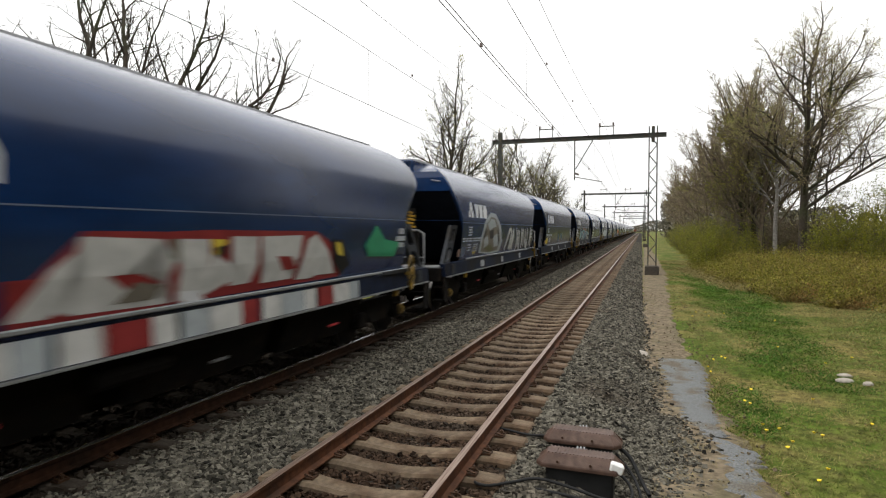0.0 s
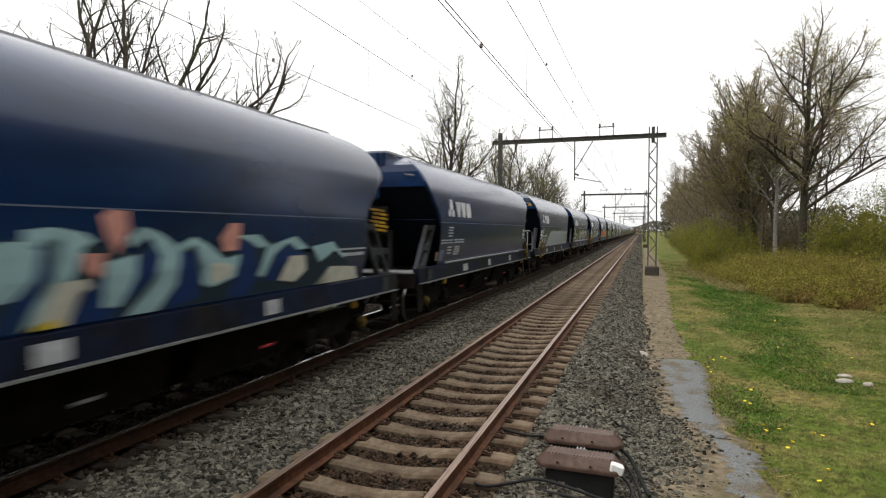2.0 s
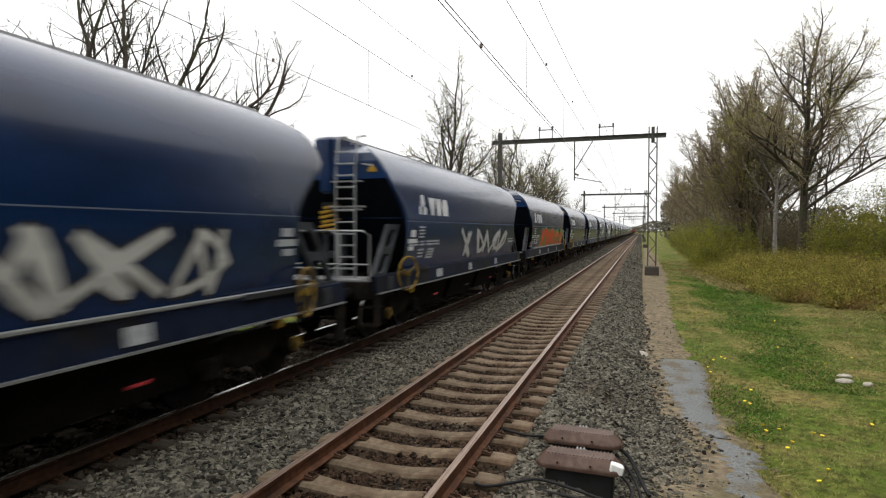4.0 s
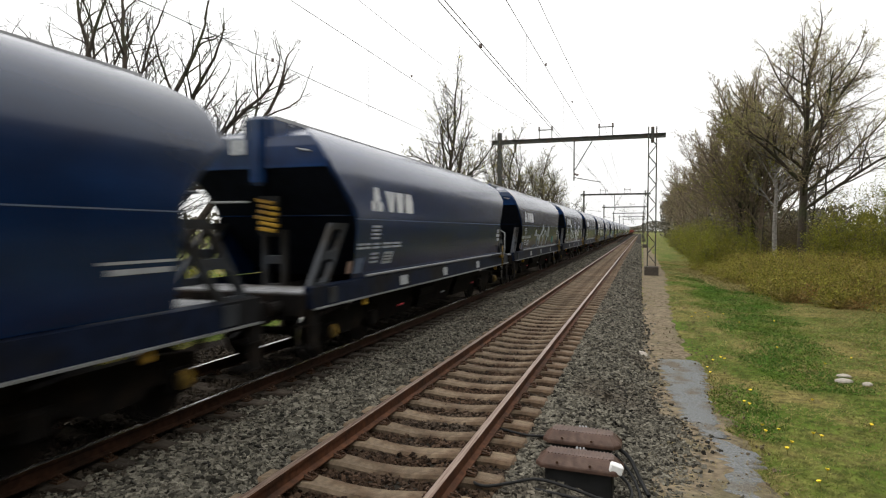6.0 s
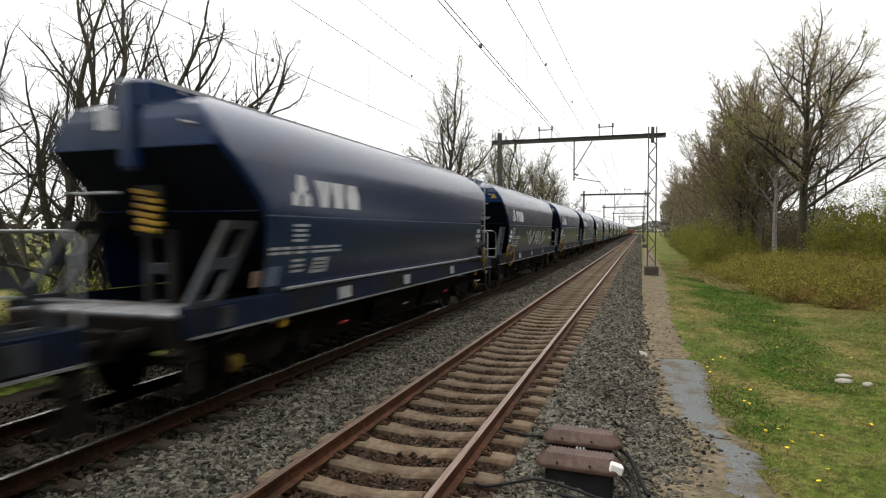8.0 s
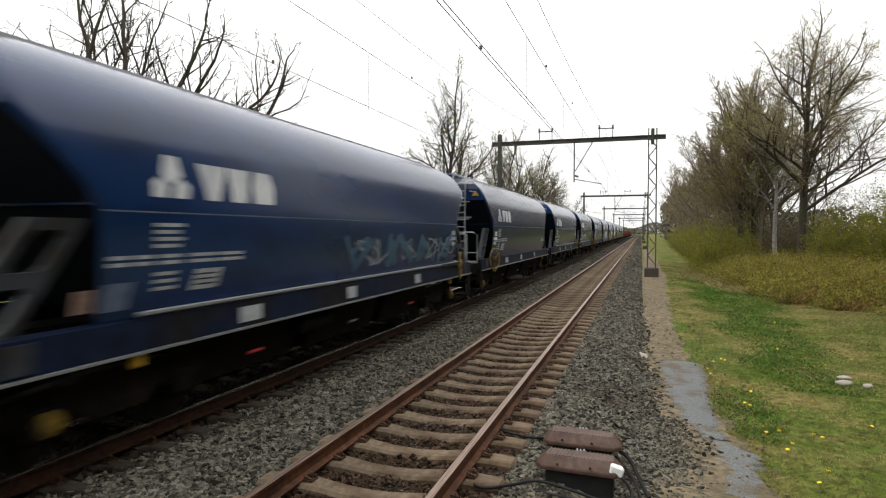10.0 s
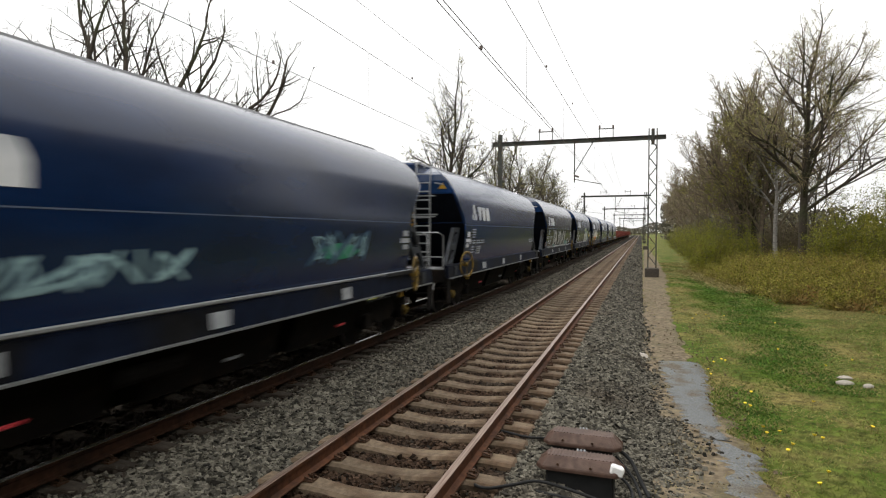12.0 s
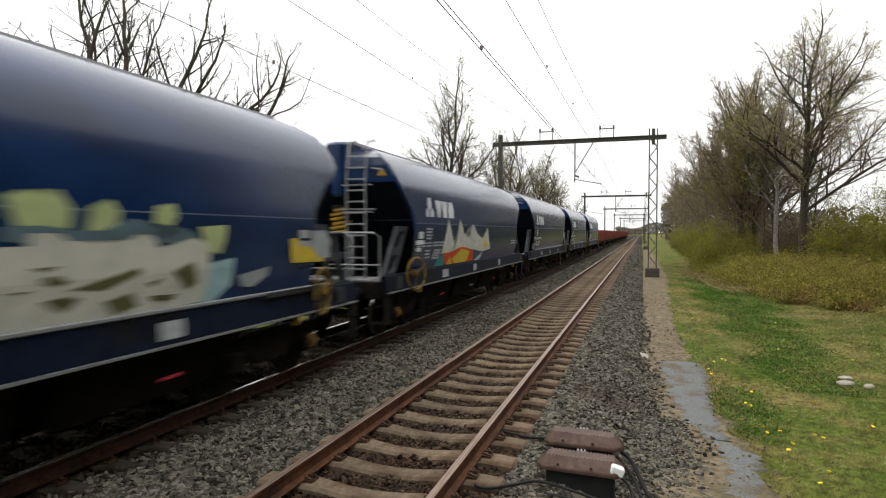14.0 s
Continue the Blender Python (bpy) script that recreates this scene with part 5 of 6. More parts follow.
        rows.append(([(-0.81, 2.29), (-0.56, 2.32), (-0.25, 2.27), (-0.12, 2.19), (-0.24, 2.13), (-0.36, 1.81), (-0.51, 1.57), (-0.76, 1.42), (-0.7, 1.59), (-0.51, 1.88), (-0.42, 2.19), (-0.62, 2.23), (-0.68, 2.14), (-0.81, 2.19)], 0.0114, 1))
        rows.append(([(-1.14, 2.15), (-0.98, 2.2), (-0.81, 2.19), (-0.66, 2.11), (-0.7, 1.87), (-0.87, 1.7), (-1.06, 1.68)], 0.0126, 1))
        rows.append(([(-1.48, 2.06), (-1.27, 2.1), (-1.21, 1.99), (-1.37, 1.68), (-1.5, 1.59)], 0.0138, 1))
        rows.append(([(-0.5, 1.82), (-0.18, 1.84), (-0.13, 1.75), (-0.31, 1.67), (-0.34, 1.42), (-0.67, 1.42)], 0.0150, 4))
        rows.append(([(0.0, 1.98), (0.38, 2.05), (0.38, 1.82), (0.22, 1.52), (0.01, 1.55)], 0.0162, 1))
        rows.append(([(0.24, 2.22), (0.43, 2.33), (0.65, 2.27), (0.94, 2.11), (0.98, 2.01), (0.96, 1.69), (0.72, 1.42), (0.3, 1.42), (0.61, 1.65), (0.69, 2.02), (0.5, 2.25), (0.29, 2.11)], 0.0174, 1))
        rows.append(([(0.96, 2.14), (1.18, 2.22), (1.43, 2.12), (1.73, 1.94), (2.03, 1.99), (1.97, 1.7), (1.56, 1.6), (1.36, 1.66), (1.41, 1.91), (1.19, 2.13), (1.0, 2.04)], 0.0186, 1))
        rows.append(([(1.48, 1.89), (1.7, 1.9), (1.91, 1.84), (1.87, 1.71), (1.55, 1.64)], 0.0198, 4))
        rows.append(([(1.94, 2.22), (2.38, 2.24), (2.64, 2.09), (2.4, 2.05), (2.24, 2.13)], 0.0210, 1))
        rows.append(([(2.6, 2.07), (3.29, 2.21), (3.66, 2.02), (3.36, 2.0), (3.11, 2.12), (2.75, 1.94), (2.58, 1.65), (2.42, 1.69)], 0.0222, 1))
        rows.append(([(2.94, 1.58), (3.18, 1.92), (3.57, 1.91), (3.67, 1.68), (3.37, 1.52)], 0.0234, 4))
        rows.append(([(3.76, 2.04), (4.42, 2.11), (4.92, 1.79), (4.51, 1.96), (4.02, 1.78), (3.88, 1.95)], 0.0246, 1))
        rows.append(([(4.24, 1.42), (4.39, 1.7), (5.31, 1.65), (5.48, 1.42), (3.97, 1.42)], 0.0258, 4))
        rows.append(([(-0.08, 2.42), (0.02, 2.49), (0.23, 2.48), (0.25, 2.29), (0.12, 2.05), (-0.01, 2.22)], 0.0270, 3))
        rows.append(([(-0.27, 2.08), (-0.0, 2.07), (-0.07, 1.82), (-0.23, 1.93)], 0.0282, 3))
        rows.append(([(1.61, 2.2), (1.79, 2.38), (2.0, 2.38), (1.96, 2.04), (1.69, 2.03)], 0.0294, 3))
        rows.append(([(-0.66, 1.46), (-0.47, 1.51), (-0.41, 1.42), (-0.69, 1.42)], 0.0306, 5))
        rows.append(([(0.08, 1.42), (0.82, 1.42), (0.82, 1.42), (0.17, 1.42)], 0.0318, 5))
        rows += lettering(r, -3.1, -1.7, 1.5, 2.25, 2, 0.14, 1, 0, 0.14)
        return [P_DEEP, P_ICE, P_STEEL, P_PINK, P_CREAM, P_YELLOW], rows, "ice-blue and teal letter graffiti"
    if n == 4:
        top = [(5.7 - 0.28 * k, 2.2 + 0.22 * r.random() * (1 if k % 2 else 0.2)) for k in range(29)]
        rows = [([(-3.6, 1.42), (5.8, 1.42)] + top + [(-2.7, 2.0), (-3.2, 1.7)], 0.004, 0)]
        for k in range(6):
            y = -1.6 + k * 1.15
            rows += [(stroke((y, 1.6), (y + 0.4, 2.05), 0.02), 0.0065, 1), (stroke((y + 0.4, 2.05), (y + 0.95, 2.0), 0.02), 0.0068, 1)]
        return [P_GREY, P_BLACK], rows, "silver-grey roller-painted graffiti block"
    if n in (5, 6):
        return [P_WHITE, P_BLACK], lettering(r, -1.5, 4.2, 1.55, 2.3, 5, 0.11, 0, 1, 0.08), "white outlined letter graffiti"
    if n == 7:
        rows = []
        rows.append(([(1.71, 2.26), (2.21, 2.29), (2.43, 2.27), (2.69, 2.23), (3.23, 2.29), (3.74, 2.06), (3.9, 1.94), (4.61, 2.42), (5.63, 2.14), (5.65, 1.95), (5.41, 1.42), (4.01, 1.42), (2.14, 1.42), (1.74, 1.42)], 0.0030, 2))
        rows.append(([(1.94, 2.25), (2.24, 2.3), (2.49, 2.37), (2.69, 2.31), (2.46, 2.23), (2.21, 2.23)], 0.0042, 1))
        rows.append(([(2.78, 2.32), (3.4, 2.41), (3.49, 2.33), (3.03, 2.23)], 0.0054, 1))
        rows.append(([(3.44, 2.29), (3.9, 2.0), (4.43, 2.38), (4.77, 2.41), (4.37, 2.27), (3.91, 1.88), (3.55, 2.12)], 0.0066, 1))
        rows.append(([(5.01, 2.31), (5.61, 2.29), (6.18, 2.24), (6.22, 1.93), (5.57, 1.93)], 0.0078, 3))
        rows.append(([(2.7, 2.13), (3.23, 2.25), (3.19, 2.17), (3.04, 2.09)], 0.0090, 4))
        rows.append(([(1.72, 2.03), (1.94, 2.12), (2.16, 2.06), (2.4, 2.23), (2.7, 2.1), (3.04, 2.09), (3.08, 1.98), (2.86, 1.85), (2.53, 2.01), (2.28, 2.01), (1.95, 1.96)], 0.0102, 0))
        rows.append(([(3.15, 2.19), (3.32, 2.2), (3.65, 2.03), (3.76, 1.87), (3.58, 1.78), (3.45, 1.89), (3.24, 2.04)], 0.0114, 0))
        rows.append(([(3.9, 1.75), (4.64, 2.37), (4.89, 2.16), (5.55, 2.14), (5.56, 2.01), (5.26, 1.96), (5.46, 1.77), (5.36, 1.44), (4.49, 1.42), (4.24, 1.51)], 0.0126, 0))
        rows.append(([(4.21, 1.68), (4.64, 1.99), (4.98, 1.93), (5.1, 1.65), (4.73, 1.46)], 0.0138, 2))
        rows.append(([(4.44, 1.7), (4.68, 1.9), (4.94, 1.75), (4.71, 1.55)], 0.0150, 4))
        rows.append(([(2.17, 1.91), (2.62, 1.78), (2.56, 1.69), (2.15, 1.53), (1.93, 1.54), (2.36, 1.72)], 0.0162, 0))
        rows.append(([(3.01, 1.58), (3.28, 1.69), (3.8, 1.56), (4.24, 1.47), (3.95, 1.42), (3.16, 1.42), (2.64, 1.42), (2.14, 1.42), (2.14, 1.42), (2.73, 1.42)], 0.0174, 0))
        rows.append(([(2.12, 1.8), (2.3, 1.77), (2.22, 1.67), (2.13, 1.67)], 0.0186, 1))
        rows.append(([(2.19, 2.03), (2.44, 2.0), (2.95, 1.72), (2.89, 1.63), (2.51, 1.92), (2.22, 1.97)], 0.0198, 4))
        rows.append(([(2.51, 1.89), (2.68, 1.84), (2.91, 1.72), (2.77, 1.71)], 0.0210, 1))
        rows.append(([(3.18, 1.49), (3.62, 1.47), (3.7, 1.42), (3.21, 1.42)], 0.0222, 4))
        rows.append(([(3.04, 1.98), (3.25, 1.98), (3.17, 1.94)], 0.0234, 4))
        rows.append(([(3.77, 1.76), (4.23, 1.56), (3.96, 1.56)], 0.0246, 6))
        rows.append(([(3.48, 1.8), (3.77, 1.76), (3.58, 1.74)], 0.0258, 6))
        rows.append(([(3.18, 1.52), (3.67, 1.47), (3.44, 1.47)], 0.0270, 6))
        rows.append(([(2.78, 1.61), (2.94, 1.62), (2.89, 1.57)], 0.0282, 6))
        rows.append(([(4.01, 1.42), (5.72, 1.42), (6.25, 1.42), (6.25, 1.42), (4.06, 1.42)], 0.0294, 5))
        rows.append(([(-3.4, 1.42), (2.4, 1.42), (2.4, 2.3), (1.0, 2.38), (-2.5, 2.3), (-3.5, 1.9)], 0.0024, 2))
        rows += lettering(r, -3.0, 2.0, 1.5, 2.32, 4, 0.26, 0, 1, 0.1)
        return [P_ORANGE, P_GREEN, P_MOSS, P_GREEN, P_YELLOW, P_PINK, P_BLACK], rows, "orange and green letter graffiti"
    if n == 10:
        rows = []
        rows.append(([(-2.63, 2.03), (-2.61, 2.08), (-2.43, 2.13), (-2.33, 2.29), (-2.14, 2.34), (-1.98, 2.29), (-1.88, 2.07), (-1.66, 2.04), (-1.81, 1.99)], 0.0030, 0))
        rows.append(([(-2.31, 2.17), (-2.19, 2.2), (-2.12, 2.1), (-2.24, 2.05)], 0.0036, 1))
        rows.append(([(-1.64, 2.11), (-1.35, 2.11), (-1.35, 1.8), (-1.51, 1.76), (-1.65, 1.94)], 0.0042, 0))
        rows.append(([(-1.84, 1.98), (-1.71, 1.99), (-1.69, 1.49), (-1.81, 1.45), (-1.89, 1.79)], 0.0048, 1))
        rows.append(([(-1.2, 2.07), (-0.73, 2.08), (-0.8, 1.89), (-0.95, 1.71), (-1.12, 1.48), (-1.22, 1.46), (-1.13, 1.79)], 0.0054, 0))
        rows.append(([(-0.77, 2.08), (-0.47, 2.31), (-0.21, 2.38), (-0.16, 2.52), (0.12, 2.62), (0.35, 2.39), (0.01, 2.26), (-0.2, 2.14), (-0.34, 2.04), (-0.68, 2.04)], 0.0060, 0))
        rows.append(([(-0.19, 2.03), (0.31, 2.09), (0.18, 1.77), (-0.05, 1.49), (-0.21, 1.51), (-0.01, 1.85)], 0.0066, 0))
        rows.append(([(0.31, 2.05), (0.47, 2.28), (0.79, 2.32), (1.07, 2.23), (1.27, 2.03), (1.29, 1.73), (1.17, 1.54), (1.11, 1.95), (0.87, 2.18), (0.61, 2.2), (0.44, 2.01)], 0.0072, 0))
        rows.append(([(1.32, 2.02), (1.59, 2.36), (1.75, 2.53), (2.21, 2.5), (2.18, 2.27), (1.94, 2.14), (2.06, 1.93), (1.56, 1.92), (1.28, 1.48), (1.18, 1.62), (1.47, 2.02), (1.83, 2.36)], 0.0078, 0))
        rows.append(([(-2.77, 1.58), (-2.65, 1.59), (-2.66, 1.48), (-2.85, 1.47)], 0.0084, 1))
        rows.append(([(-2.49, 1.54), (-2.31, 1.62), (-2.2, 1.61), (-2.25, 1.53), (-2.43, 1.47)], 0.0090, 1))
        rows.append(([(-0.74, 1.5), (-0.56, 1.53), (-0.49, 1.42), (-0.68, 1.42)], 0.0096, 1))
        rows.append(([(3.23, 1.92), (3.55, 1.96), (3.78, 1.72), (3.6, 1.56), (3.34, 1.66)], 0.0102, 2))
        rows.append(([(1.82, 1.82), (2.25, 1.83), (2.34, 1.64), (1.95, 1.65)], 0.0108, 3))
        return [P_GREY, P_HAZE, P_TEAL, P_OLIVE], rows, "hazy silver scrawled graffiti"
    if n == 13:
        return [P_WHITE, P_BLACK], lettering(r, -2, 3, 1.6, 2.3, 5, 0.06, 0), "thin white scrawl"
    if n == 15:
        return [P_HAZE, P_GREY], lettering(r, -1.0, 5.0, 1.6, 2.2, 5, 0.14, 0, None) + lettering(r, -0.8, 5.2, 1.65, 2.15, 5, 0.03, 1), "faded scrubbed graffiti"
    if n == 18:
        return [P_HAZE, P_ICE, P_GREEN], lettering(r, -3.6, -1.2, 1.75, 2.1, 4, 0.05, 1) + lettering(r, 1.4, 3.6, 1.75, 2.3, 3, 0.07, 0) + lettering(r, 1.5, 3.6, 1.85, 2.25, 4, 0.025, 1) + [(blob(r, 2.5, 1.95, 1.4, 0.3), 0.003, 2)], "faint pale blue graffiti"
    if n == 20:
        rows = lettering(r, -3.2, 2.2, 1.55, 2.36, 6, 0.15, 0, 1, 0.1)
        rows += [(blob(r, 3.2, 1.62, 1.9, 0.34, 14, 0.22), 0.003, 2), (blob(r, -2.6, 1.55, 0.6, 0.14), 0.0031, 2), (blob(r, 3.5, 1.66, 0.62, 0.34), 0.0042, 0), (blob(r, 3.52, 1.67, 0.26, 0.15), 0.0052, 1),
                 (stroke((3.8, 1.8), (4.1, 1.86), 0.05), 0.0056, 0), (blob(r, 4.85, 1.66, 0.34, 0.18), 0.004, 0), (stroke((-3.4, 1.46), (3.0, 1.5), 0.05), 0.0205, 0)]
        return [P_WHITE, P_BLACK, P_TEAL], rows, "white block letters and teal drips"
    if n == 21:
        rows = []
        rows.append(([(3.31, 1.91), (3.81, 1.97), (3.8, 1.62), (3.46, 1.42), (3.3, 1.46)], 0.0030, 3))
        rows.append(([(0.92, 2.58), (1.07, 2.64), (1.27, 2.6), (1.4, 2.67), (1.53, 2.49), (1.5, 2.31), (1.03, 2.31)], 0.0042, 1))
        rows.append(([(1.73, 2.53), (1.94, 2.61), (2.05, 2.48), (1.97, 2.28), (1.67, 2.26)], 0.0054, 1))
        rows.append(([(2.51, 2.56), (2.76, 2.61), (2.81, 2.46), (2.64, 2.22), (2.45, 2.26)], 0.0066, 1))
        rows.append(([(3.16, 2.35), (3.64, 2.38), (3.62, 2.19), (3.54, 2.02), (3.32, 2.07)], 0.0078, 1))
        rows.append(([(0.9, 2.22), (0.89, 2.33), (1.24, 2.35), (1.64, 2.3), (1.86, 2.31), (2.18, 2.43), (2.4, 2.4), (2.62, 2.2), (2.94, 2.33), (3.16, 2.25), (3.06, 2.15), (2.27, 2.2), (1.87, 2.13), (1.5, 2.2), (1.15, 2.19)], 0.0090, 5))
        rows.append(([(0.5, 2.08), (0.5, 2.18), (0.74, 2.15), (0.9, 2.17), (1.12, 2.17), (1.15, 2.28), (1.4, 2.28), (1.5, 2.21), (1.83, 2.18), (2.14, 2.21), (2.27, 2.27), (2.45, 2.26), (2.57, 2.12), (2.9, 2.19), (3.11, 2.23), (3.29, 2.15), (3.36, 2.01), (3.33, 1.47), (2.5, 1.44), (0.95, 1.44), (0.55, 1.45)], 0.0102, 0))
        rows.append(([(1.26, 1.89), (1.38, 1.91), (1.52, 1.84), (1.43, 1.8), (1.28, 1.83)], 0.0114, 2))
        rows.append(([(1.53, 1.76), (2.29, 1.93), (2.35, 1.87), (1.9, 1.72)], 0.0126, 2))
        rows.append(([(1.28, 1.68), (1.47, 1.71), (1.65, 1.67), (1.49, 1.55)], 0.0138, 2))
        rows.append(([(1.92, 1.61), (2.23, 1.68), (2.34, 1.53), (2.06, 1.46)], 0.0150, 2))
        rows.append(([(2.44, 1.76), (2.64, 1.8), (2.5, 1.7)], 0.0162, 2))
        rows.append(([(2.77, 1.86), (3.08, 1.96), (3.18, 1.71), (3.02, 1.63)], 0.0174, 2))
        rows.append(([(1.15, 1.98), (1.4, 1.99), (1.29, 1.94)], 0.0186, 2))
        rows.append(([(0.95, 1.79), (1.15, 1.79), (1.09, 1.76)], 0.0198, 2))
        rows.append(([(0.61, 1.76), (0.81, 1.76), (0.78, 1.63)], 0.0210, 2))
        rows.append(([(2.47, 1.62), (2.86, 1.6), (2.82, 1.54), (2.52, 1.56)], 0.0222, 2))
        rows.append(([(3.91, 1.74), (4.56, 1.82), (4.55, 1.7), (4.23, 1.56), (4.01, 1.59)], 0.0234, 6))
        rows.append(([(5.02, 2.19), (5.24, 2.21), (5.29, 2.09), (6.02, 2.03), (6.04, 1.82), (5.11, 1.84)], 0.0246, 4))
        rows.append(([(5.62, 2.31), (6.01, 2.32), (6.21, 2.15), (6.21, 1.88), (5.88, 1.88), (5.59, 2.11)], 0.0258, 6))
        return [P_CREAM, P_LIME, P_OLIVE, P_ICE, P_YELLOW, P_SLATE, P_GREY], rows, "cream and pale blue bubble graffiti"
    if n == 22:
        rows = []
        rows.append(([(-4.17, 1.42), (-3.93, 1.61), (-3.48, 1.72), (-3.36, 1.42), (-3.61, 1.42), (-4.03, 1.42)], 0.0030, 1))
        rows.append(([(-3.53, 1.72), (-2.94, 1.91), (-2.0, 2.04), (-0.85, 1.87), (-0.45, 1.42), (-0.66, 1.42), (-3.22, 1.42), (-3.27, 1.44)], 0.0042, 0))
        rows.append(([(-3.74, 1.73), (-3.45, 2.13), (-3.28, 2.64), (-2.99, 2.27), (-2.56, 1.83), (-2.42, 2.19), (-2.23, 2.66), (-1.81, 2.26), (-1.21, 2.11), (-0.86, 2.54), (-0.38, 2.26), (0.31, 2.09), (0.91, 2.43), (1.45, 1.73), (0.52, 1.67), (-0.8, 1.77), (-1.95, 1.88), (-2.87, 1.76)], 0.0054, 2))
        rows.append(([(-3.4, 1.92), (-3.33, 2.4), (-3.09, 2.2), (-2.9, 1.91)], 0.0066, 3))
        rows.append(([(-2.31, 2.05), (-2.22, 2.48), (-1.89, 2.19), (-1.93, 1.97)], 0.0078, 3))
        rows.append(([(-0.9, 2.03), (-0.82, 2.42), (-0.39, 2.1), (-0.5, 1.9)], 0.0090, 3))
        rows.append(([(-2.76, 1.56), (-1.93, 1.82), (-1.05, 1.72), (-1.29, 1.42), (-2.41, 1.42)], 0.0102, 4))
        rows.append(([(0.4, 1.84), (0.82, 2.09), (1.17, 1.82)], 0.0114, 4))
        rows.append(([(-3.16, 1.43), (-2.92, 1.63), (-2.72, 1.42), (-3.09, 1.42)], 0.0126, 4))
        rows.append(([(-0.42, 1.42), (0.52, 1.67), (0.2, 1.42), (-0.3, 1.42)], 0.0138, 5))
        return [P_ORANGE, P_TEAL, P_CREAM, P_WHITE, P_YELLOW, P_ICE], rows, "orange, teal and white flame-like graffiti"
    return None


def letter_word(wagon):
    """Widely spaced white hand-painted capitals, uneven in height, on the wagon's side."""
    for ch, y, z, h in (("E", (-2.88, -2.34), 1.80, 0.89), ("y", (-2.14, -1.59), 1.55, 0.72), ("O", (-1.20, -0.65), 1.66, 0.64), ("L", (-0.13, 0.47), 2.02, 0.93), ("K", (0.51, 1.57), 1.58, 0.80), ("e", (1.57, 2.34), 1.52, 0.72), ("S", (2.50, 3.09), 1.83, 0.86)):
        cu = bpy.data.curves.new("letter", "FONT")
        cu.body, cu.size, cu.extrude, cu.offset = ch, 1.0, 0.003, 0.012
        tmp = bpy.data.objects.new("letter", cu)
        me = bpy.data.meshes.new_from_object(tmp)
        bpy.data.objects.remove(tmp)
        bm = bmesh.new()
        bm.from_mesh(me)
        xs, ys = [v.co.x for v in bm.verts], [v.co.y for v in bm.verts]
        for v in bm.verts:
            v.co = Vector((v.co.z, y[0] + (y[1] - y[0]) * (v.co.x - min(xs)) / (max(xs) - min(xs)), z + h * (v.co.y - min(ys)) / (max(ys) - min(ys))))
        for _, cut in PROFILE:
            if z < cut < z + h:
                bmesh.ops.bisect_plane(bm, geom=bm.verts[:] + bm.edges[:] + bm.faces[:], plane_co=(0, 0, cut), plane_no=(0, 0, 1))
        for v in bm.verts:
            v.co.x += half_width(min(max(v.co.z, 1.4), 4.2)) + 0.008
        bm.to_mesh(me)
        bm.free()
        me.materials.append(M_LOGO)
        part("painted_letter", me, None, wagon, "white hand-painted letter")


TURNED = {2, 4, 6, 8, 13, 14, 16, 19, 22}
TRAIN = []


def build_train():
    first, red = build_hopper_wagon(), build_open_wagon()
    for n in range(-2, 37):
        if n == -2:
            w = first
        elif n <= 25:
            w = copy_thing(first, pose(0, 0, 0))
        else:
            w = red if n == 26 else copy_thing(red, pose(0, 0, 0))
        turned = n in TURNED
        w["turned"] = turned
        TRAIN.append((w, n, turned))
    for w, n, turned in TRAIN:
        if n > 25:
            continue
        g = graffiti_for(n)
        if g:
            mats, rows, text = g
            paint("graffiti", rows, mats, w, text)
            w["label"] = "navy hopper wagon with " + text
        if n == -1:
            for k in range(16):
                part("sill_paint", box((0.006, 0.34 + 0.14 * (k % 3), 0.3), (1.468, -4.2 + 0.5 * k, 1.22), (0, -2, 0)), (P_WHITE, P_RED, P_WHITE, P_GREY)[k % 4], w, "sprayed paint on the sill")
        if n == 11:
            letter_word(w)
            w["label"] = "navy hopper wagon with spaced white painted letters"
    for w, n, turned in TRAIN:
        del w["turned"]


def travelled(t):
    return 24.813 * t - 0.00255 * t * t + 0.00191 * t ** 3


# small unevenness of the run: seconds, metres
SURGE = [(0.0, 0.0), (0.5, 0.0), (1.0, 0.06), (1.8, 0.12), (2.5, 0.22), (3.0, 0.06), (4.2, 0.0), (5.5, -0.05), (6.0, -0.06), (7.5, -0.05), (8.0, -0.18), (9.2, 0.0), (10.5, 0.14), (11.0, 0.13), (11.8, 0.03), (12.5, -0.07), (13.0, -0.02), (13.5, -0.04), (14.0, -0.2)]


def motions():
    for w, n, turned in TRAIN:
        y0 = 22.21 + PITCH_W * n if n <= 25 else 22.21 + PITCH_W * 25 + 15.1 + 14.2 * (n - 26)
        walk(w, [(t, pose(TRAIN_X, y0 - travelled(t) + d, 0, 0, 0, 180 if turned else 0)) for t, d in SURGE])


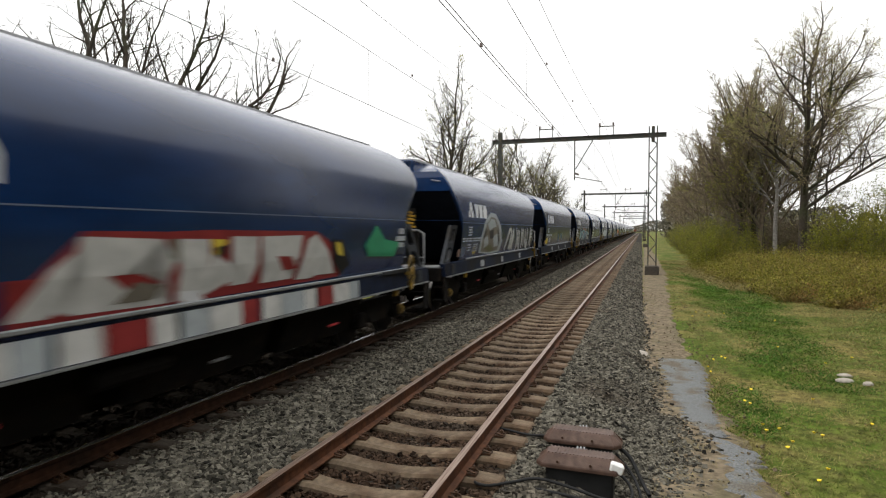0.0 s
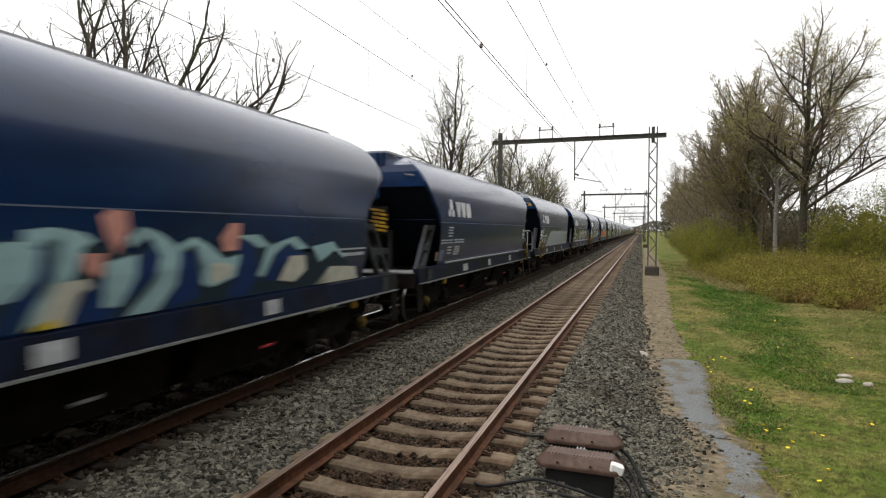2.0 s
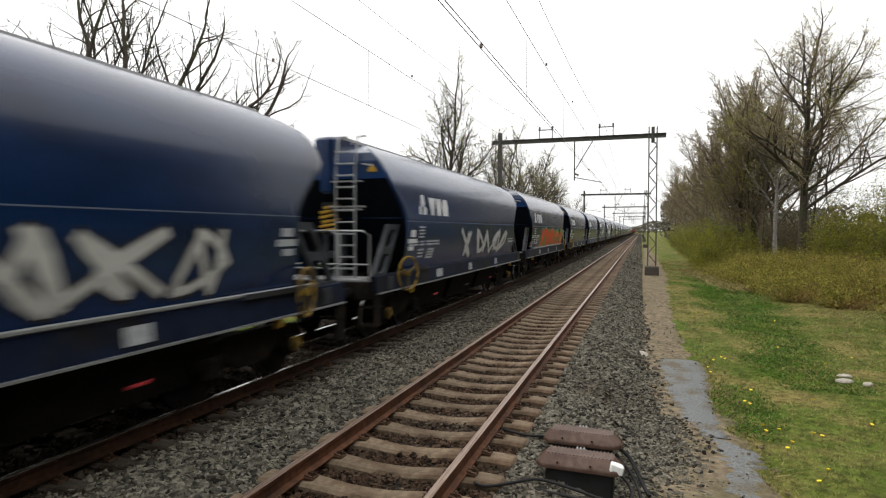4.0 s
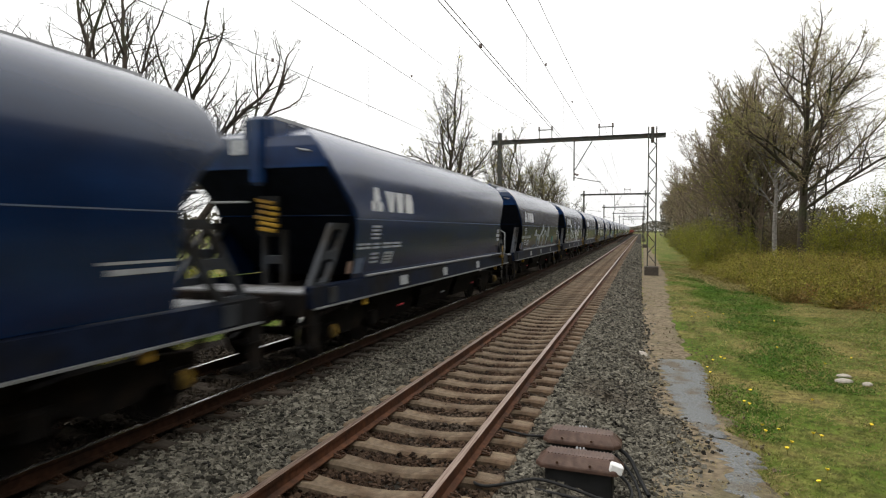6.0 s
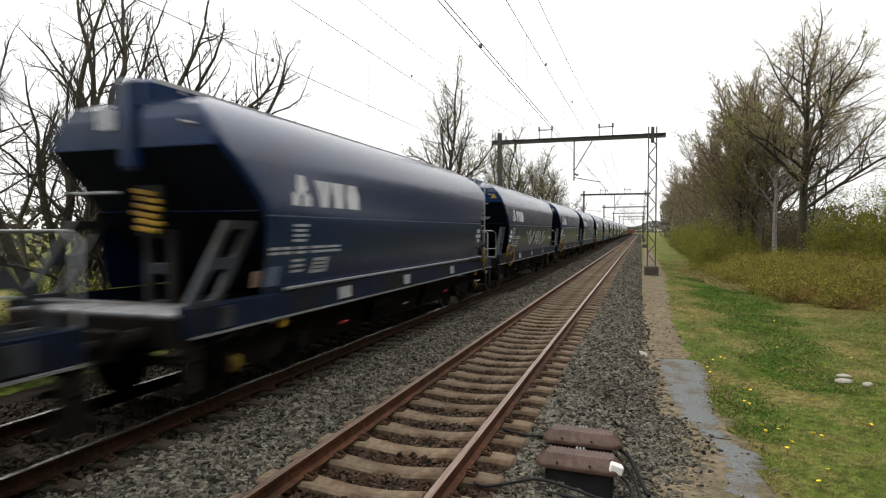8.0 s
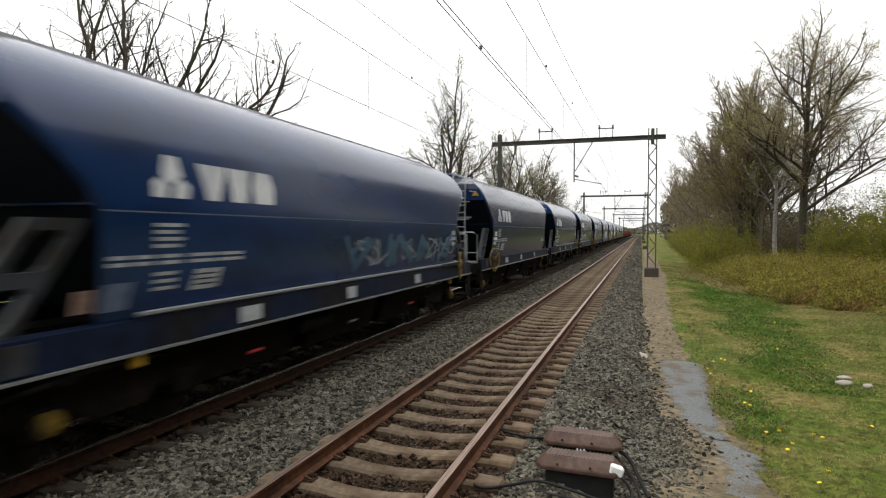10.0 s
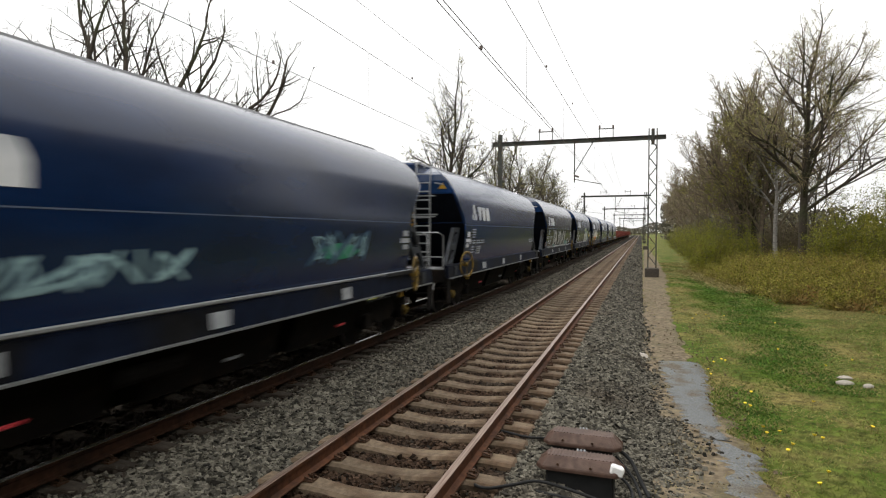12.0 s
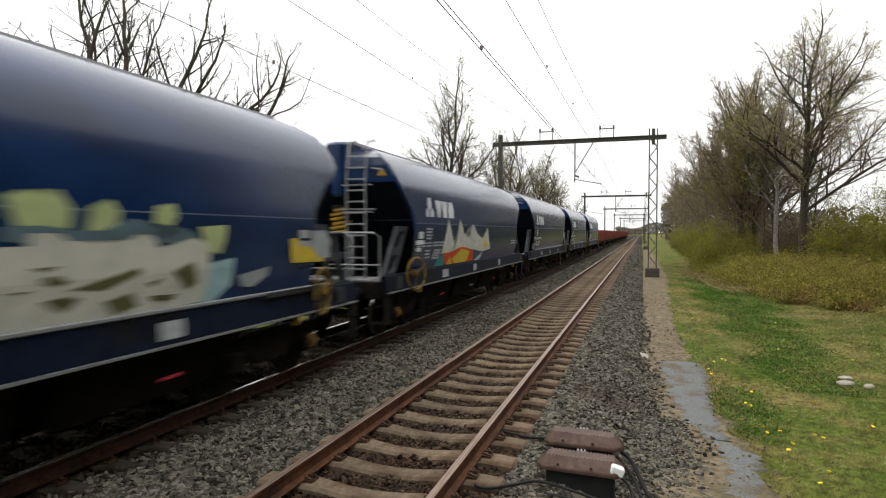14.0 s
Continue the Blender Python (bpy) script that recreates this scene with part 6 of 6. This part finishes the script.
# ---- small things beside the line ----
def sheet(name, left, right, z, material, label, steps, ragged, seed):
    """A thin ragged-edged ground sheet between two lines of points (y, x)."""
    rng = random.Random(seed)
    def at(line, y):
        for (y0, x0), (y1, x1) in zip(line, line[1:]):
            if y0 <= y <= y1:
                return x0 + (x1 - x0) * (y - y0) / (y1 - y0)
        return line[-1][1]
    ya, yb = left[0][0], left[-1][0]
    verts, faces, cols = [], [], 10
    for i in range(steps + 1):
        y = ya + (yb - ya) * (i / steps) ** 1.5
        a, b = at(left, y) + rng.uniform(-ragged, ragged), at(right, y) + rng.uniform(-ragged, ragged)
        for k in range(cols + 1):
            x = a + (b - a) * k / cols
            verts.append((x, y, ground_height(x, y) + z - (0.07 if k in (0, cols) else rng.uniform(0, 0.02) if k in (1, cols - 1) else 0)))
    for i in range(steps):
        for k in range(cols):
            q = i * (cols + 1) + k
            faces.append((q, q + 1, q + cols + 2, q + cols + 1))
    return tagged(new(name, mesh_from(name, verts, faces, material, True)), label, "path", kind="structure")


def build_relay_box(x, y, white):
    """Two-part brown lineside case: ribbed roof-shaped lid on a dark body."""
    b = thing("lineside_case", "brown ribbed plastic case on a black base" + (" with a white-painted corner" if white else ""), "equipment case", "lineside cases", m=pose(x, y, 0, 0, 0, -2))
    lid = bmesh.new()
    rows = [(-0.18, -0.09, 0.0), (-0.18, -0.055, 0.0), (-0.1, 0.04, 0.1), (0.1, 0.04, 0.1), (0.18, -0.055, 0.0), (0.18, -0.09, 0.0)]
    ring = []
    for yy, zz, inset in rows:
        n = [-0.43 + inset, -0.36 + inset * 0.6, 0.36 - inset * 0.6, 0.43 - inset]
        ring.append([lid.verts.new((xx, yy * (0.55 if abs(xx) > 0.4 - inset else 1), zz)) for xx in n])
    for i in range(5):
        for k in range(3):
            lid.faces.new((ring[i][k], ring[i][k + 1], ring[i + 1][k + 1], ring[i + 1][k]))
    lid.faces.new([r[0] for r in ring][::-1])
    lid.faces.new([r[3] for r in ring])
    bmesh.ops.bevel(lid, geom=lid.edges[:], offset=0.008, segments=1, affect="EDGES")
    part("lid", to_mesh("lid", lid, M_BOXBROWN), None, b)
    for k in range(18):
        part("rib", box((0.012, 0.2, 0.01), (-0.3 + k * 0.0355, 0, 0.0405)), M_BOXBROWN, b)
    part("base", box((0.66, 0.26, 0.3), (0, 0, -0.22), bevel=0.02), M_BLACK, b, "black base")
    for xx in (-0.2, 0.12):
        part("bolt", rods([((xx, -0.165, -0.02), (xx, -0.185, -0.02))], 0.014, 8), M_CLIP, b)
    for k in range(3):
        v, f = sweep([(-0.06 + k * 0.035, 0.17, -0.04), (-0.06 + k * 0.035, 0.25, 0.0), (-0.06 + k * 0.035, 0.36, -0.06)], 0.012, 6)
        part("cable_stub", mesh_from("cable_stub", v, f, M_GREYWALK), None, b)
    if white:
        part("white_corner", box((0.13, 0.1, 0.09), (0.36, -0.11, -0.03), (0, 18, 12), bevel=0.012), M_WHITE, b, "white-painted corner")
    return b


def ground_cable(pts, r=0.016):
    v, f = sweep(smooth_path(pts), r, 8)
    return tagged(new("ground_cable", mesh_from("ground_cable", v, f, M_BLACK, True)), "black rubber cable lying on the ballast", "cable", "track cables")


def grass_field(name, n, xr, yr, h, material, label, seed, ypow=1.8, keep=None, broad=1.0):
    rng = np.random.default_rng(seed)
    x = rng.uniform(*xr, n)
    y = yr[0] + (yr[1] - yr[0]) * rng.uniform(0, 1, n) ** ypow
    if keep is not None:
        ok = keep(x, y, rng)
        x, y = x[ok], y[ok]
    n = len(x)
    z = np.array([ground_height(a, b) for a, b in zip(x, y)])
    a = rng.uniform(0, 6.28, n)
    w = (0.004 + 0.0003 * y) * broad
    hh = h * rng.uniform(0.4, 1.3, n)
    lean = rng.normal(0, 1.8, (n, 2)) * hh[:, None]
    c, s = np.cos(a) * w, np.sin(a) * w
    v = np.stack([np.stack([x - c, y - s, z - 0.01], 1), np.stack([x + c, y + s, z - 0.01], 1), np.stack([x + lean[:, 0], y + lean[:, 1], z + hh], 1)], 1).reshape(-1, 3)
    return tagged(new(name, mesh_np(name, v, np.arange(n * 3).reshape(-1, 3), material)), label, "grass", kind="stuff")


def path_edge(y):
    """Where the dirt strip gives way to grass."""
    return 1.05 + 0.25 * np.sin(y * 0.45) + 0.12 * np.sin(y * 1.7)


def build_dandelion():
    d = thing("dandelion", "yellow dandelion in the grass", "flower", "dandelions")
    head = bmesh.new()
    bmesh.ops.create_cone(head, cap_ends=True, segments=10, radius1=0.01, radius2=0.026, depth=0.022, matrix=pose(0, 0, 0.1))
    part("flower_head", head, M_DANDELION, d)
    part("stem", rods([((0, 0, -0.03), (0, 0, 0.095))], 0.004, 5), M_BLADE, d)
    return d


def rock(name, x, y, sx, sy, sz, seed, label):
    rng = random.Random(seed)
    bm = bmesh.new()
    bmesh.ops.create_icosphere(bm, subdivisions=2, radius=1.0)
    for v in bm.verts:
        v.co *= 1 + 0.16 * noise.noise(v.co * 1.7 + Vector((seed, 0, 0)))
        v.co = Vector((v.co.x * sx, v.co.y * sy, max(v.co.z, -0.5) * sz))
    ob = tagged(new(name, to_mesh(name, bm, M_PALE_STONE)), label, "stone", "pale stones")
    ob.matrix_basis = pose(x, y, ground_height(x, y) + 0.3 * sz, 0, 0, rng.uniform(0, 180))
    return ob


def build_small_things():
    sheet("dirt_path", [(-40, -0.2), (4, -0.1), (12, -0.12), (18, -0.1), (40, -0.05), (110, 0.4)], [(-40, 1.9), (4, 1.75), (7, 1.5), (12, 1.25), (18, 1.0), (30, 1.2), (42, 1.7), (110, 1.2)], 0.03, M_DIRT,
          "trodden dry dirt strip beside the ballast", 380, 0.16, 1)
    sheet("gravel_path", [(8.8, 0.85), (9.5, 0.62), (10.9, 0.47), (12.3, 0.37), (13.3, 0.3), (13.9, 0.36)], [(8.8, 1.12), (9.6, 1.12), (11.1, 1.12), (12.5, 1.24), (13.4, 1.28), (13.9, 1.22)], 0.046, M_GRAVEL, "patch of fine blue-grey gravel on the path", 90, 0.09, 2)
    sheet("gravel_path", [(1.6, 1.0), (2.6, 0.85), (5.0, 0.84), (6.9, 0.9), (7.4, 0.92), (8.3, 0.95), (8.9, 0.84)], [(1.6, 1.12), (2.6, 1.3), (5.0, 1.36), (6.9, 1.28), (7.5, 1.34), (8.4, 1.42), (8.9, 1.0)], 0.037, M_GRAVEL, "patch of fine blue-grey gravel on the path", 110, 0.13, 3)
    flat = lambda v: -0.555
    scatter_stones("gravel_chips", 3000, (0.6, 0.98), (9.6, 13.6), (0.012, 0.028), M_GRAVEL, "fine blue-grey gravel chips", 31, flat)
    scatter_stones("stray_stones", 4200, (-0.22, 0.5), (4.5, 24), (0.028, 0.065), M_STONE, "stray ballast stones on the dirt strip", 33, lambda v: max(bed_height(v), -0.545), 1.4, 0.2)
    scatter_stones("stray_stones", 5200, (-0.1, 0.7), (4.0, 9.6), (0.026, 0.058), M_STONE, "stray ballast stones on the dirt strip", 36, lambda v: max(bed_height(v), -0.54), 0.9, 0.36)
    scatter_stones("stray_stones", 1500, (-0.1, 0.5), (9.2, 12.5), (0.026, 0.055), M_STONE, "stray ballast stones on the dirt strip", 37, lambda v: max(bed_height(v), -0.54), 1.3, 0.22)
    scatter_stones("small_clods", 700, (0.1, 1.6), (4.5, 30), (0.015, 0.035), M_DIRT, "small clods on the dirt strip", 34, lambda v: -0.535, 1.5)
    build_relay_box(-0.57, 6.13, True)
    build_relay_box(-0.61, 6.85, False)
    ground_cable([(-1.68, 6.1, -0.2), (-1.6, 5.75, -0.22), (-1.42, 5.6, -0.2), (-1.2, 5.75, -0.2), (-0.95, 5.85, -0.17), (-0.6, 5.8, -0.2), (-0.3, 5.7, -0.22), (-0.08, 5.9, -0.28), (-0.1, 6.25, -0.27), (-0.3, 6.5, -0.2)])
    ground_cable([(-0.95, 5.72, -0.22), (-0.6, 5.66, -0.22), (-0.3, 5.62, -0.26), (-0.12, 5.75, -0.3), (0.02, 6.1, -0.38), (-0.06, 6.6, -0.33), (-0.25, 6.85, -0.2)])
    ground_cable([(-1.66, 7.3, -0.2), (-1.3, 7.2, -0.21), (-1.05, 7.05, -0.15), (-0.9, 6.95, -0.15)])
    ground_cable([(-0.28, 6.9, -0.1), (-0.1, 6.8, -0.2), (0.02, 6.6, -0.36), (0.1, 6.4, -0.43)], 0.022)
    grass_field("lawn_grass", 260000, (0.9, 9.5), (5.5, 60), 0.03, M_BLADE, "short patchy green grass", 7, keep=lambda x, y, r: x > path_edge(y) + r.normal(0, 0.12, len(x)))
    grass_field("dry_grass_tufts", 9000, (-0.05, 1.7), (5, 34), 0.06, M_DRY, "dry straw-coloured grass along the path", 8, keep=lambda x, y, r: ((x < 0.45) | (x > 0.95 + 0.02 * y)) & (np.sin(x * 5 + y * 2.3) + np.sin(y * 1.1) > -0.3))
    grass_field("dry_grass_tufts", 9000, (1.4, 9), (6, 30), 0.07, M_DRY, "dry straw-coloured grass in the lawn", 9, broad=1.6, keep=lambda x, y, r: np.sin(x * 1.3 + 1) * np.sin(y * 0.7 + x * 0.4) > 0.6)
    grass_field("dry_grass_tufts", 9000, (2.6, 5.2), (30, 46), 0.22, M_DRY, "tall straw-coloured dead grass at the foot of the thicket", 73, 1.0, broad=1.3, keep=lambda x, y, r: (np.abs(x - 4.3 + 0.1 * (y - 34)) < 0.6 + r.normal(0, 0.25, len(x))))
    grass_field("dry_grass_tufts", 5000, (0.35, 1.5), (5.5, 14), 0.05, M_DRY, "thin dead stalks on the dirt strip", 74, 1.2)
    def lush(x, y, r):
        mid, half = 3.0 + 0.045 * (y - 12), 0.62 + 0.035 * (y - 12)
        a = np.abs(x - mid) / half + r.normal(0, 0.25, len(x)) + 0.35 * np.sin(x * 2.1 + y * 1.3)
        b = np.hypot((x - 1.5) / 0.5, (y - 10.6) / 1.4) + r.normal(0, 0.2, len(x))
        return ((a < 1) & (y > 12)) | (b < 1)
    grass_field("lush_grass", 120000, (1.1, 6.5), (9, 42), 0.04, M_LUSH, "lush dark green grass in the lawn", 71, 1.5, keep=lush, broad=1.9)
    grass_field("dry_grass_tufts", 46000, (2.4, 10), (9.5, 24), 0.03, M_DRY, "dry straw-coloured grass in the lawn", 72, 1.2, keep=lambda x, y, r: (x - 3.1 - 0.17 * (y - 10) + r.normal(0, 0.35, len(x)) + 0.4 * np.sin(x * 2.3 + y * 1.9) > 0.4) & (r.uniform(0, 1, len(x)) < 0.75), broad=2.0)
    first = build_dandelion()
    rng = random.Random(4)
    spots = [(1.45, 13.72), (1.64, 14.07), (1.73, 13.93), (1.30, 12.97), (1.31, 12.53), (1.81, 11.30), (1.62, 10.38), (1.58, 10.50), (1.64, 9.31), (1.63, 9.07), (1.84, 9.18), (1.86, 8.69), (1.78, 8.46), (2.22, 9.14), (2.30, 9.06), (2.04, 7.81), (1.89, 7.41), (1.53, 20.28), (1.69, 21.26), (2.04, 21.38), (2.04, 20.45), (3.57, 13.98), (2.62, 10.94), (2.54, 21.27), (2.79, 19.51), (3.01, 15.62), (4.24, 14.76), (3.07, 9.79), (3.84, 20.20)]
    for i, (x, y) in enumerate(spots):
        m = pose(x, y, ground_height(x, y) + 0.02, rng.uniform(-15, 15), rng.uniform(-15, 15), rng.uniform(0, 360))
        if i == 0:
            first.matrix_basis = m
        else:
            copy_thing(first, m)
    for x, y, a, b, c, s in ((3.62, 12.9, 0.17, 0.11, 0.06, 1), (3.75, 13.35, 0.13, 0.09, 0.05, 2), (3.95, 12.75, 0.11, 0.08, 0.05, 3), (2.2, 7.0, 0.07, 0.06, 0.06, 4), (0.02, 14.3, 0.2, 0.14, 0.08, 5)):
        rock("pale_stone", x, y, a, b, c, s, "pale flat stone lying in the grass")


def build_stones():
    scatter_stones("ballast_stones", 34000, (-4.95, -3.6), (3.0, 18), (0.028, 0.066), M_STONE, "loose grey crushed stones between the tracks", 3, ypow=1.1)
    scatter_stones("ballast_stones", 30000, (-1.3, -0.02), (4.0, 18), (0.028, 0.068), M_STONE, "loose grey crushed stones on the ballast shoulder", 13, ypow=1.1)
    scatter_stones("ballast_stones", 1400, (-4.9, -3.75), (3.5, 20), (0.06, 0.095), M_STONE, "larger loose stones on the ballast", 43, ypow=1.1)
    scatter_stones("ballast_stones", 1200, (-1.15, -0.05), (3.5, 20), (0.06, 0.095), M_STONE, "larger loose stones on the ballast", 44, ypow=1.1)
    scatter_stones("ballast_stones", 22000, (-3.65, -1.3), (3.0, 18), (0.028, 0.055), M_STONE_RUSTY, "brown rust-dusted stones between the sleepers", 23, height=lambda v: bed_height(v) - 0.012, ypow=1.1)
    for k, (xr, n) in enumerate((((-4.95, -3.6), 15000), ((-1.3, 0.02), 15000))):
        scatter_stones("ballast_stones", n, xr, (18, 44), (0.045, 0.085), M_STONE, "loose crushed stones along the track", 4 + 60 * k, ypow=1.2)
        scatter_stones("ballast_stones", n // 2, xr, (42, 125), (0.08, 0.13), M_STONE, "loose crushed stones along the track", 5 + 60 * k, ypow=1.3)
    scatter_stones("ballast_stones", 9000, (-5.4, -4.9), (3.0, 24), (0.03, 0.07), M_STONE, "loose grey crushed stones beside the sleeper ends", 45, ypow=1.1)
    scatter_stones("ballast_stones", 15000, (-8.8, -4.95), (2.5, 20), (0.035, 0.075), M_STONE_SHADED, "stones under the train, darkened to its shade", 5)
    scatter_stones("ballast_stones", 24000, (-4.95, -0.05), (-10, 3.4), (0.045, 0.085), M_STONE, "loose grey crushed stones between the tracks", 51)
    scatter_stones("ballast_stones", 7000, (-8.8, -4.95), (-10, 2.6), (0.05, 0.085), M_STONE_SHADED, "stones under the train, darkened to its shade", 52)

build_ground()
build_bed(False)
build_bed(True)
build_overhead()
build_trees()
build_distance()
build_small_things()
build_train()
build_track(NEAR_X, -9.2, 110, "straight railway track on concrete sleepers", 16, M_RAIL)
build_track(TRAIN_X, -9.4, 90, "railway track carrying the freight train", 10, M_RAIL_SHADED)
build_stones()
motions()
